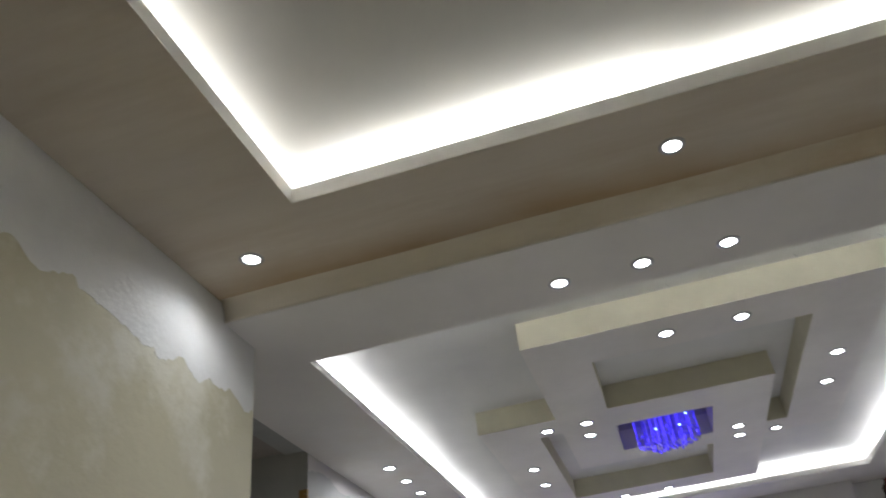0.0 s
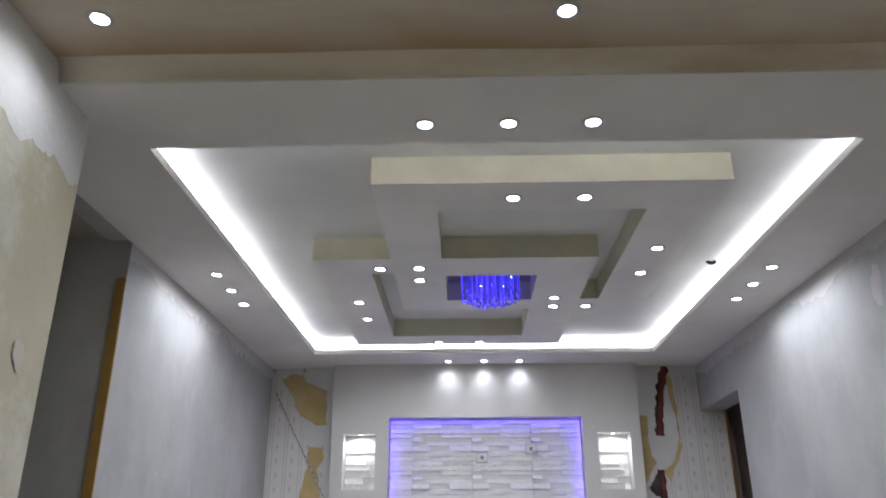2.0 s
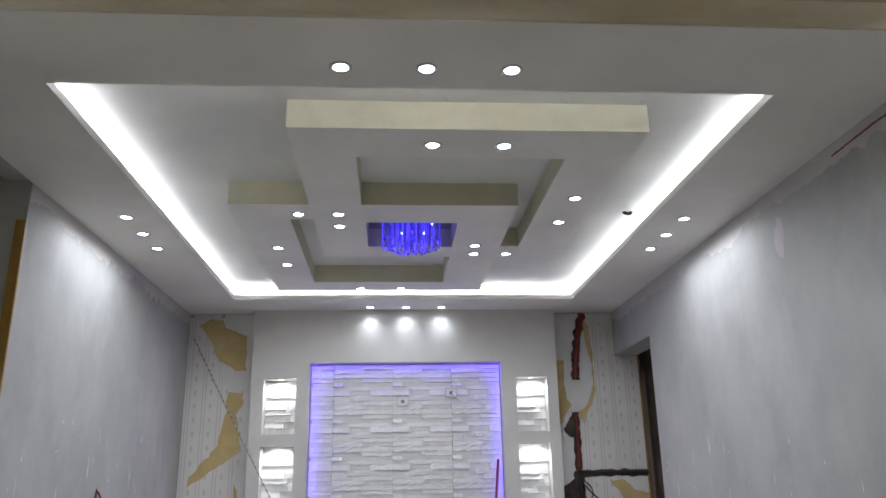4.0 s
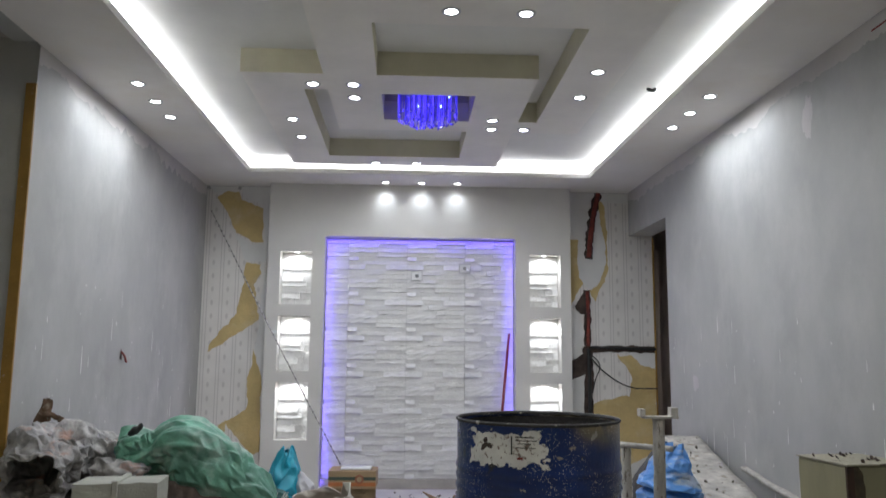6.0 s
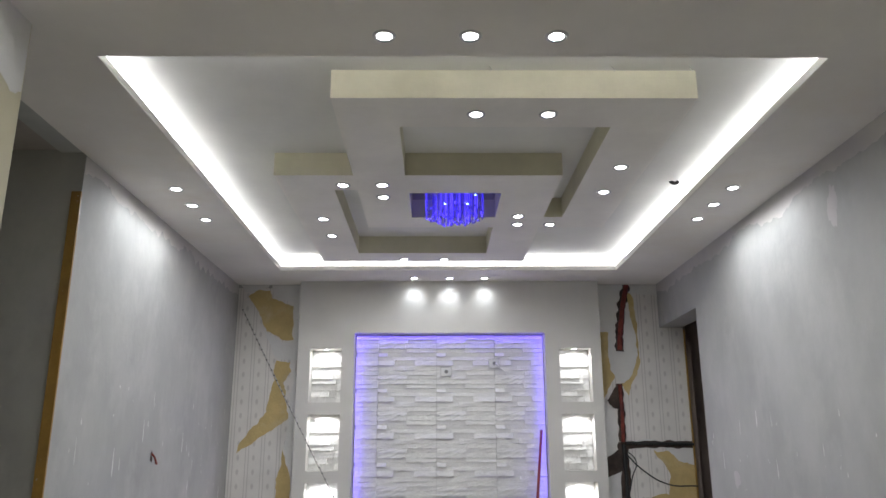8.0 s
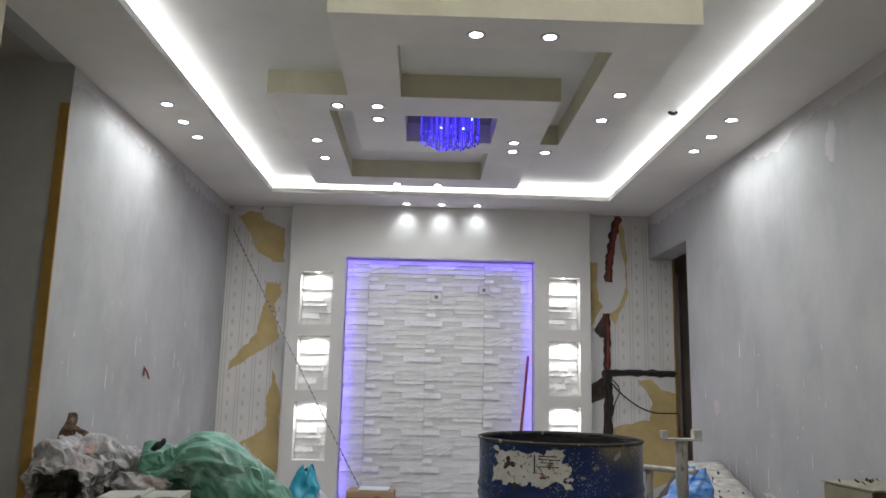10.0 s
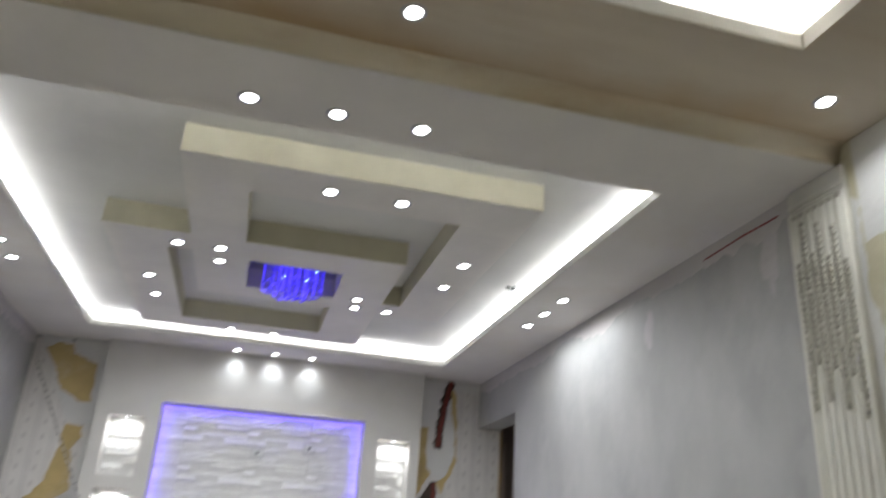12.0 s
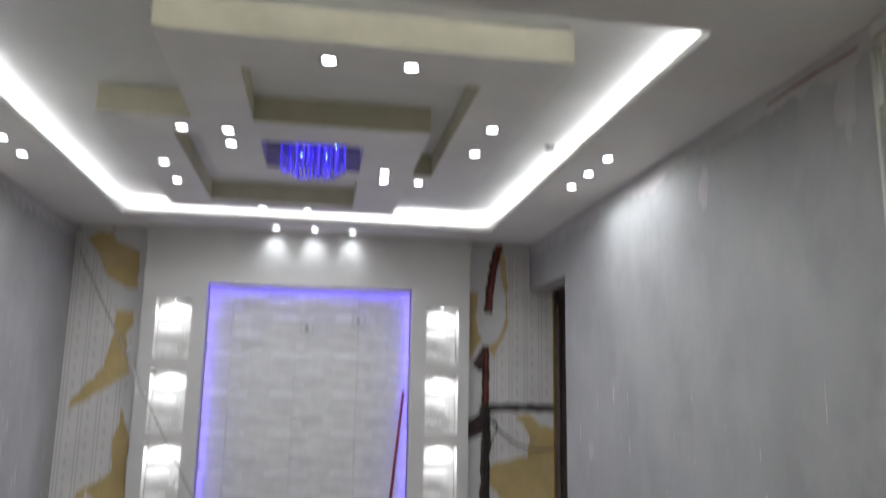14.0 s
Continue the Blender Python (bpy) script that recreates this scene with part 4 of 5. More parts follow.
for i in range(nu):
    for j in range(nv):
        u, v = (i + 0.5) / nu, (j + 0.5) / nv
        e = min(u, 1 - u, 0.75 * v, 0.75 * (1 - v)) * 6 + 0.85 * noise.noise((u * 7, v * 3.5, 4.0)) + 0.45 * noise.noise((u * 22, v * 9, 4.0))
        tear = noise.noise((u * 5 + 7, v * 3, 23.0))
        if e < 0.35 or tear > 0.58:
            continue
        vs = []
        for di, dj in ((0, 0), (1, 0), (1, 1), (0, 1)):
            q = (i + di, j + dj)
            if q not in kept:
                a = radians(-61 + 60 * q[0] / nu)
                kept[q] = bm.verts.new((0.2955 * math.sin(a), -0.2955 * math.cos(a), 0.755 + 0.125 * q[1] / nv))
            vs.append(kept[q])
        bm.faces.new(vs)
lab = part("label", bm, mat("torn_paper_label", (0.70, 0.69, 0.66), 0.8, 0.1, 9, 60, 0.1, second=(0.20, 0.15, 0.13), cover=0.57, edge=0.05, scale2=55), drum, "torn pale paper label with unreadable print")
for k, (a0, a1, z, h, mt) in enumerate(((-24, -12, 0.855, 0.004, M_BLACK), (-24, -10, 0.845, 0.003, M_BLACK), (-23, -14, 0.835, 0.003, M_BLACK), (-24, -11, 0.822, 0.003, M_BLACK), (-27, -26, 0.80, 0.06, M_BLACK), (-23, -19, 0.785, 0.008, M_RED))):
    bm = bmesh.new()
    rowv = []
    for n in range(6):
        a = radians(a0 + (a1 - a0) * n / 5)
        rowv.append([bm.verts.new((0.2968 * math.sin(a), -0.2968 * math.cos(a), z + q)) for q in (0, h)])
    for p, q in zip(rowv, rowv[1:]):
        bm.faces.new((p[0], q[0], q[1], p[1]))
    o = part("print_bar", bm, mt, lab)


bm = bmesh.new()
for k in range(26):
    t = 2 * math.pi * k / 26
    w = 0.62 + 0.30 * math.cos(3 * t + 0.6) + 0.35 * noise.noise((math.cos(t) * 2.5, math.sin(t) * 2.5, 5.0))
    a = radians(-45 + 5.5 * w * math.cos(t))
    bm.verts.new((0.2966 * math.sin(a), -0.2966 * math.cos(a), 0.828 + 0.026 * w * math.sin(t)))
bm.faces.new(bm.verts)
part("torn_hole", bm, mat("bared_dark_metal", (0.06, 0.04, 0.035), 0.7, 0.3, 14, 60, 0.2), lab, "dark tear")


# ---- sacks and bags ----
def bag(spine, radii, seed, wrinkle=0.02, squash=1.0, around=56, along=64, mouth=False, floor=None, fold=6.0, shear=2.0, stretch=2.2, crumpled=0.5, facet=0.0):
    """A limp skin round a bent spine, with creases; the last end may stay open."""
    pts = [Vector(p) for p in spine]
    n = len(pts) - 1
    bm, rings = bmesh.new(), []

    def at(s):
        k = min(int(s * n), n - 1)
        f = s * n - k
        p0, p1, p2, p3 = pts[max(k - 1, 0)], pts[k], pts[k + 1], pts[min(k + 2, n)]
        pos = 0.5 * ((2 * p1) + (p2 - p0) * f + (2 * p0 - 5 * p1 + 4 * p2 - p3) * f * f + (3 * p1 - p0 - 3 * p2 + p3) * f ** 3)
        return pos, radii[k] + (radii[k + 1] - radii[k]) * (3 * f * f - 2 * f ** 3)

    for i in range(along + 1):
        s = i / along
        c, r = at(s)
        ahead = (at(min(s + 0.01, 1))[0] - at(max(s - 0.01, 0))[0]).normalized()
        side = ahead.cross(Vector((0, 0, 1)))
        side = side.normalized() if side.length > 0.05 else Vector((1, 0, 0))
        up = side.cross(ahead).normalized()
        if not mouth or s < 0.5:
            r *= math.sqrt(max(0.0, 1 - (1 - min(1, s * 7)) ** 2)) if s < 1 / 7 else 1
        if not mouth and s > 6 / 7:
            r *= math.sqrt(max(0.0, 1 - (1 - min(1, (1 - s) * 7)) ** 2))
        ring_ = []
        for k in range(around):
            a = 2 * math.pi * k / around
            d = side * math.cos(a) + up * math.sin(a) * squash
            p = c + d * max(r, 0.002)
            q = p * fold + Vector((seed, seed * 1.7, 0))
            w = a + shear * s
            ridge = 1 - 2.2 * abs(noise.noise((math.cos(w) * 1.1 + seed, math.sin(w) * 1.1, s * stretch)))
            small = 1 - 2.2 * abs(noise.noise((math.cos(w) * 2.6, math.sin(w) * 2.6 + seed, s * stretch * 1.5)))
            crumple = 1 - 2.5 * abs(noise.noise(q * 1.1))
            fine = 1 - 2.5 * abs(noise.noise(q * 2.6))
            crease = 0.9 * ridge + 0.40 * small + 0.5 * noise.noise(q * 0.45) + crumpled * (0.7 * crumple + 0.22 * fine) - 0.7
            p = p + d * wrinkle * crease * min(1, r * 12)
            if mouth and s > 0.85:
                p = p + ahead * 0.05 * (s - 0.85) / 0.15 * noise.noise((math.cos(a) * 2, math.sin(a) * 2, seed))
            if floor is not None and p.z < floor:
                p.z = floor + 0.004 * noise.noise(q * 2)
            ring_.append(bm.verts.new(p))
        rings.append(ring_)
    for a, b in zip(rings, rings[1:]):
        for k in range(around):
            bm.faces.new((a[k], a[(k + 1) % around], b[(k + 1) % around], b[k]))
    bm.faces.new(rings[0][::-1])
    if not mouth:
        bm.faces.new(rings[-1])
    if facet:  # stiff plastic or woven cloth: broad planes with sharp creases between them
        rnd = random.Random(seed)
        for v in bm.verts:
            push = Vector((rnd.uniform(-1, 1), rnd.uniform(-1, 1), rnd.uniform(-1, 1))) * facet
            if floor is None or v.co.z > floor + 0.03:
                v.co += push
        for f in [f for f in bm.faces if len(f.verts) == 4]:
            k = rnd.randrange(2)
            bmesh.utils.face_split(f, f.verts[k], f.verts[k + 2])
        layer = bm.edges.layers.float.new("crease_edge")
        for e in bm.edges:
            e[layer] = rnd.choice((0.0, 0.0, 0.35, 0.7, 0.9))
    return bm


def bm_creased(ob):
    return "crease_edge" in ob.data.attributes


def loose(name, bm, material, label, category, group=""):
    """A loose thing whose base lies at its lowest point, with its main skin and further parts."""
    t = thing(name, label, category, None, group)
    ob = part("skin", bm, material, t, "", True)
    if bm_creased(ob):
        m = ob.modifiers.new("round", "SUBSURF")
        m.levels = m.render_levels = 3
    return t


def thicken(ob, d):
    m = ob.modifiers.new("skin", "SOLIDIFY")
    m.thickness, m.offset = d, -1


# pile by the left wall
# Added support, coloured dark for the shaded crevice under the torn sack.
loose("rubble_sack", bag([(-1.66, 4.75, 0.22), (-1.66, 4.45, 0.26), (-1.64, 4.1, 0.24), (-1.62, 3.85, 0.2)], [0.24, 0.27, 0.26, 0.2], 3, 0.02, 0.95, floor=0.0, around=18, along=16, facet=0.014), M_DARKSACK, "dark dusty rubble sack under the pile", "sack")
s1 = loose("torn_sack", bag([(-1.28, 4.40, 0.53), (-1.41, 4.36, 0.555), (-1.57, 4.28, 0.615), (-1.71, 4.12, 0.65), (-1.68, 3.97, 0.57)], [0.05, 0.10, 0.125, 0.135, 0.12], 5, 0.042, 0.95, mouth=True, fold=9, crumpled=1.3, around=36, along=34, stretch=3.5, facet=0.014), M_GREY_SACK, "crumpled cement-smeared sack with an open mouth", "sack")
thicken(s1.children[0], 0.006)
flap = part("torn_flap", bag([(-1.60, 3.93, 0.50), (-1.63, 3.92, 0.45), (-1.57, 3.92, 0.42)], [0.05, 0.07, 0.03], 6, 0.02, 0.35, around=12, along=9, facet=0.012), M_GREY_SACK, s1, "hanging torn flap", True)
loose("crumpled_foil", bag([(-1.50, 4.12, 0.62), (-1.38, 4.10, 0.60), (-1.26, 4.12, 0.60)], [0.05, 0.06, 0.04], 15, 0.02, 0.7, fold=14, around=12, along=9, facet=0.014), M_GREY_SACK, "crushed grey packing sheet on the sack", "packaging")
card = thing("cardboard_scrap", "torn brown cardboard scrap on a sack", "cardboard", pose(-1.80, 4.27, 0.775))
M_OLDCARD = mat("damp_cardboard", (0.17, 0.105, 0.065), 0.9, 0.25, 12, 80, 0.4, second=(0.30, 0.24, 0.18), cover=0.55, edge=0.08, scale2=22)
for nm, r, turn in (("panel", (-0.045, 0.025, -0.003, 0.003, 0.0, 0.11), (-14, 4, 8)), ("strip", (-0.01, 0.10, -0.006, 0.006, 0.028, 0.058), (-20, 22, -15)), ("flap", (-0.03, 0.09, -0.03, 0.03, -0.028, -0.022), (18, 6, 0))):
    bm = boxes(r)
    bmesh.ops.subdivide_edges(bm, edges=bm.edges[:], cuts=7, use_grid_fill=True)
    for v in bm.verts:
        up = max(0.0, v.co.z) / 0.11 if nm == "panel" else 0.0
        v.co.x = v.co.x * (1 - 0.45 * up) + 0.010 * noise.noise((v.co.z * 45, 0.3, 2.0))
        v.co.y += 0.022 * noise.noise((v.co.x * 24, v.co.z * 24, 1.5))
        v.co.z += 0.014 * noise.noise((v.co.x * 50, 3.0, v.co.z * 20))
    part(nm, bm, M_OLDCARD, card, "" if nm == "panel" else "folded torn edge").matrix_basis = pose(0.0, 0.0, 0.015, *turn)

loose("salmon_sack", bag([(-1.42, 3.72, 0.22), (-1.2, 3.66, 0.27), (-0.98, 3.66, 0.25), (-0.80, 3.72, 0.2)], [0.2, 0.23, 0.23, 0.18], 7, 0.02, 0.98, floor=0.0, around=18, along=16, facet=0.014), M_SALMON, "dusty salmon woven sack lying on the floor", "sack")
clear = loose("plastic_bag", bag([(-1.33, 3.45, 0.10), (-1.31, 3.46, 0.28), (-1.29, 3.50, 0.42), (-1.30, 3.52, 0.52)], [0.12, 0.13, 0.09, 0.03], 9, 0.02, 0.8, floor=0.0, fold=10, around=12, along=12, facet=0.016), mat("cloudy_plastic", (0.50, 0.50, 0.50), 0.3, 0.08, 6, 60, 0.1), "cloudy white plastic bag beside the foam box", "bag")
foam = thing("foam_box", "dirty cream foam box with a taped seam", "box", pose(-1.255, 3.79, 0.480, 0, 0, 5))
bm = boxes((-0.16, 0.16, -0.10, 0.10, 0.0, 0.13))
bmesh.ops.subdivide_edges(bm, edges=bm.edges[:], cuts=8, use_grid_fill=True)
for v in bm.verts:
    v.co += Vector((1, 1, 1)) * 0.004 * noise.noise(v.co * 25) + Vector((0, 0, 0.006 * noise.noise(v.co * 9)))
part("body", bm, M_FOAM, foam)
bm = boxes((-0.012, 0.012, -0.107, 0.104, -0.006, 0.141))
bmesh.ops.bevel(bm, geom=bm.edges[:], offset=0.003, segments=1, affect="EDGES")
part("tape", bm, M_FOAM, foam, "raised pale tape")
for x, w in ((0.085, 0.018), (0.10, 0.008)):
    bm = boxes((x - w, x + w, -0.1075, -0.103, 0.06, 0.063))
    bmesh.ops.rotate(bm, verts=bm.verts, cent=(x, 0, 0.06), matrix=Matrix.Rotation(-0.4, 3, "Y"))
    part("scratch", bm, M_BLACK, foam, "dark scratch")

g = loose("green_sack", bag([(-1.43, 4.22, 0.655), (-1.37, 4.22, 0.665), (-1.27, 4.22, 0.645), (-1.12, 4.20, 0.665), (-0.98, 4.18, 0.565), (-0.85, 4.17, 0.48), (-0.69, 4.17, 0.43)], [0.07, 0.10, 0.10, 0.155, 0.15, 0.13, 0.085], 12, 0.050, 1.0, fold=7, shear=-4.0, stretch=1.2, crumpled=0.25, around=36, along=24, facet=0.006), M_GREEN, "full green woven sack tied at the neck", "sack")
part("tie", bag([(-1.375, 4.17, 0.745), (-1.345, 4.165, 0.766), (-1.325, 4.165, 0.778), (-1.318, 4.165, 0.80)], [0.012, 0.018, 0.012, 0.008], 2, 0.012, 1.0, 16, 16, fold=30, crumpled=1.2), M_BLACK, g, "black tie", True)
# Added support; its dark brown carries the green sack's underside and the shadow there.
loose("brown_sack", bag([(-1.32, 4.25, 0.28), (-1.12, 4.22, 0.33), (-0.92, 4.17, 0.27), (-0.74, 4.15, 0.20)], [0.2, 0.25, 0.23, 0.17], 17, 0.026, 1.0, floor=0.0, around=20, along=18, facet=0.015), mat("brown_shadow_cloth", (0.12, 0.085, 0.07), 0.85, 0.22, 5, 110, 0.3, second=(0.20, 0.17, 0.14), cover=0.56, edge=0.12, scale2=6, wrinkle=0.8), "brown dusty sack beneath the green one", "sack")
loose("rubble_bag", bag([(-0.95, 3.85, 0.10), (-0.80, 3.86, 0.16), (-0.66, 3.9, 0.13)], [0.12, 0.17, 0.13], 19, 0.02, 1.0, floor=0.0, fold=10, around=14, along=12, facet=0.016), M_GREY_SACK, "grey crumpled bag of rubble on the floor", "bag")
loose("teal_sack", bag([(-0.82, 4.52, 0.0), (-0.80, 4.52, 0.22), (-0.78, 4.50, 0.36), (-0.77, 4.5, 0.46)], [0.16, 0.17, 0.13, 0.05], 21, 0.02, 0.9, floor=0.0, around=14, along=12, facet=0.014), M_DTEAL, "dark teal sack slumped in the pile", "sack")
tq = loose("turquoise_bag", bag([(-0.80, 5.0, 0.0), (-0.80, 5.0, 0.25), (-0.79, 5.0, 0.42), (-0.775, 5.0, 0.58)], [0.15, 0.15, 0.10, 0.035], 23, 0.02, 0.8, mouth=True, floor=0.0, fold=8, around=13, along=10, facet=0.022), M_TEAL, "crumpled turquoise plastic bag", "bag")
thicken(tq.children[0], 0.003)
loose("clear_wrap", bag([(-0.66, 5.0, 0.0), (-0.66, 5.0, 0.2), (-0.69, 5.0, 0.36), (-0.72, 5.0, 0.46)], [0.10, 0.11, 0.07, 0.02], 25, 0.02, 0.8, floor=0.0, fold=9, around=12, along=10, facet=0.016), mat("pale_wrap", (0.48, 0.47, 0.50), 0.35, 0.1, 6, 60, 0.1), "pale crumpled plastic wrap beside the bag", "wrap")
ws = loose("white_sack", bag([(-0.50, 4.46, 0.0), (-0.50, 4.46, 0.14), (-0.51, 4.46, 0.30), (-0.53, 4.46, 0.43)], [0.25, 0.26, 0.24, 0.19], 27, 0.014, 0.75, mouth=True, floor=0.0, fold=6, around=20, along=12, facet=0.013), M_WSACK, "open white woven sack with handwritten marks", "sack")
thicken(ws.children[0], 0.004)
part("contents", bag([(-0.70, 4.46, 0.2), (-0.5, 4.46, 0.24), (-0.34, 4.46, 0.2)], [0.10, 0.14, 0.10], 29, 0.03, 0.8), M_SALMON, ws, "dusty filling", True)
skin = [c for c in ws.children if c.name.startswith("skin")][0]
for x, z, w, h, turn in ((-0.655, 0.385, 0.020, 0.005, 20), (-0.630, 0.375, 0.005, 0.030, 15), (-0.615, 0.365, 0.022, 0.005, -12), (-0.600, 0.395, 0.006, 0.005, 0), (-0.590, 0.372, 0.005, 0.034, -8), (-0.570, 0.360, 0.016, 0.005, 10), (-0.557, 0.378, 0.005, 0.030, 5)):
    hit, at_, nor, face = skin.ray_cast((x, 3.9, z), (0, 1, 0))
    if hit:
        part("ink_mark", boxes((-w / 2, w / 2, -0.004, 0.004, -h / 2, h / 2)), M_BLACK, ws).matrix_basis = Matrix.Translation(at_) @ Matrix.Rotation(math.atan2(nor.x, -nor.y), 4, "Z") @ Matrix.Rotation(radians(turn), 4, "Y")
rnd = random.Random(4)
for k in range(9):
    x = -0.72 + rnd.uniform(-0.06, 0.06)
    o = tube([(x, 4.36, 0.46), (x - 0.03 * rnd.random(), 4.33, 0.42), (x - 0.05 * rnd.random(), 4.30, 0.30 + 0.06 * rnd.random())], 0.0013, "thread", M_FIBRE, "", "")
    o.parent = ws

# cartons by the stone wall
def carton(name, x, y, z, w, d, h, turn, material, label):
    t = thing(name, label, "carton", pose(x, y, z, 0, 0, turn))
    bm = boxes((-w / 2, w / 2, -d / 2, d / 2, 0, h))
    bmesh.ops.subdivide_edges(bm, edges=bm.edges[:], cuts=4, use_grid_fill=True)
    for v in bm.verts:
        v.co += v.co.normalized() * 0.003 * noise.noise(v.co * 12 + Vector((x, y, z)))
    part("body", bm, material, t)
    return t


c1 = carton("cardboard_carton", -0.485, 6.56, 0.0, 0.31, 0.22, 0.118, 2, mat("scuffed_carton", (0.24, 0.17, 0.09), 0.85, 0.15, 7, 60, 0.3), "scuffed brown carton lying on the floor")
for k in range(3):
    part("print_bar", boxes((-0.10, 0.02 + 0.03 * k, -0.1135, -0.1105, 0.03 + 0.025 * k, 0.038 + 0.025 * k)), mat("faded_print", (0.14, 0.09, 0.05), 0.8, 0.1, 9, 60, 0.1), c1, "faded print")
c2 = carton("cardboard_carton", -0.50, 6.55, 0.119, 0.355, 0.24, 0.128, -2, M_TAN, "tan carton with dark and orange printed bands")
part("dark_band", boxes((-0.177, 0.177, -0.1245, -0.1215, 0.062, 0.085)), mat("dark_green_print", (0.05, 0.07, 0.05), 0.7, 0.1, 8, 60, 0.1), c2, "dark green band")
part("orange_band", boxes((-0.177, 0.177, -0.1245, -0.1215, 0.018, 0.045)), mat("orange_print", (0.42, 0.14, 0.04), 0.7, 0.1, 8, 60, 0.1), c2, "orange band")
bm = bmesh.new()
rod(bm, (0.055, -0.1262, 0.068), (0.055, -0.1215, 0.068), 0.033, n=24)
part("emblem", bm, mat("emblem_print", (0.30, 0.10, 0.05), 0.7, 0.1, 8, 60, 0.1), c2, "round printed emblem")
bm = bmesh.new()
rod(bm, (0.055, -0.1270, 0.068), (0.055, -0.1255, 0.068), 0.020, n=24)
part("emblem", bm, M_TAN, c2, "pale centre")
tray = thing("paper_tray", "thin white board on the carton", "board", pose(-0.48, 6.55, 0.249, 0, 0, -3))
bm = boxes((-0.115, 0.115, -0.08, 0.08, 0, 0.012))
bmesh.ops.bevel(bm, geom=bm.edges[:], offset=0.003, segments=1, affect="EDGES")
part("board", bm, M_WHITEPLASTIC, tray)

# cord from the wall corner to the cartons
cord = thing("knotted_cord", "grey speckled cord stretched from the wall corner", "cord")
a, b = Vector((-1.83, 7.10, 2.36)), Vector((-0.60, 6.60, 0.262))
o = tube([a, a.lerp(b, 0.33) + Vector((0, 0, -0.02)), a.lerp(b, 0.66) + Vector((0, 0, -0.02)), b], 0.0055, "strand", mat("grey_cord", (0.50, 0.48, 0.46), 0.8, 0.2, 30, 90, 0.3), "", "")
o.parent = cord
bm = bmesh.new()
for k in range(48):
    f = (k + 0.5) / 48
    p = a.lerp(b, f) + Vector((0, 0, -0.08 * f * (1 - f)))
    rod(bm, p, p + (b - a).normalized() * 0.011, 0.0068, n=7)
tagged(part("twist", bm, mat("dark_cord_fleck", (0.12, 0.11, 0.11), 0.8, 0.2, 20, 80, 0.1), cord, "dark flecks"), kind="stuff")

# red stick
st = thing("red_stick", "thin dark red stick leaning on the stone", "stick")
part("shaft", rod(bmesh.new(), (0.62, 6.86, 0.0), (0.772, 7.075, 1.30), 0.012, 0.011, 12), M_RED, st, "", True)

# open cartons behind the drum
rc = carton("flat_carton", 0.02, 5.32, 0.0, 0.42, 0.34, 0.145, 8, mat("salmon_carton", (0.40, 0.20, 0.14), 0.8, 0.12, 6, 60, 0.2), "salmon carton lying flat on the floor")
bk = thing("black_case", "flat black case with a red dot", "case", pose(0.10, 5.24, 0.146, 0, 0, 4))
bm = boxes((-0.16, 0.16, -0.10, 0.10, 0, 0.02))
bmesh.ops.bevel(bm, geom=bm.edges[:], offset=0.004, segments=2, affect="EDGES")
part("body", bm, M_BLACK, bk)
part("dot", rod(bmesh.new(), (-0.10, -0.1025, 0.011), (-0.10, -0.099, 0.011), 0.008, n=16), M_RED, bk, "small red dot")
oc = thing("open_carton", "open brown carton with a raised flap", "carton", pose(0.27, 5.62, 0, 0, 0, 20))
for r in ((-0.15, 0.15, -0.12, -0.114, 0, 0.16), (-0.15, 0.15, 0.114, 0.12, 0, 0.16), (-0.15, -0.144, -0.114, 0.114, 0, 0.16), (0.144, 0.15, -0.114, 0.114, 0, 0.16), (-0.144, 0.144, -0.114, 0.114, 0, 0.005)):
    part("side", boxes(r), M_TAN, oc)
bm = boxes((-0.15, 0.15, -0.003, 0.003, 0, 0.12))
part("flap", bm, M_TAN, oc, "raised flap").matrix_basis = pose(0, -0.117, 0.16, 35, 0, 0)
bm = boxes((-0.003, 0.003, -0.114, 0.114, 0, 0.12))
part("flap", bm, M_TAN, oc).matrix_basis = pose(-0.147, 0, 0.16, 0, -50, 0)

rnd = random.Random(12)
bm = bmesh.new()
for k in range(140):
    x, y = rnd.uniform(-0.6, 1.4), rnd.uniform(5.2, 7.0)
    s = rnd.choice((0.004, 0.006, 0.01, 0.016))
    bmesh.ops.create_icosphere(bm, subdivisions=1, radius=s, matrix=Matrix.LocRotScale((x, y, s * 0.4), Euler((rnd.random() * 3, rnd.random() * 3, 0)), (1.4, 0.8, 0.6)))
solid("rubble", bm, mat("rubble_bits", (0.22, 0.19, 0.17), 0.95, 0.3, 20, 80, 0.4), "small grey rubble bits over the floor", "rubble", "stuff")

# trestle post beside the drum
tp = thing("work_stand", "plaster-splashed timber stand with a forked top", "stand", pose(0.895, 3.62, 0))


def rough_post(a, b, r, seed, n=14):
    bm = bmesh.new()
    a, b = Vector(a), Vector(b)
    turn = (b - a).to_track_quat("Z", "Y")
    rings = []
    for i in range(31):
        p = a.lerp(b, i / 30)
        rings.append([bm.verts.new(p + turn @ Vector((math.cos(2 * math.pi * k / n), math.sin(2 * math.pi * k / n), 0)) * r * (1 + 0.14 * noise.noise((k * 0.9, i * 0.5, seed)))) for k in range(n)])
    for p, q in zip(rings, rings[1:]):
        for k in range(n):
            bm.faces.new((p[k], p[(k + 1) % n], q[(k + 1) % n], q[k]))
    bm.faces.new(rings[0][::-1])
    bm.faces.new(rings[-1])
    return bm


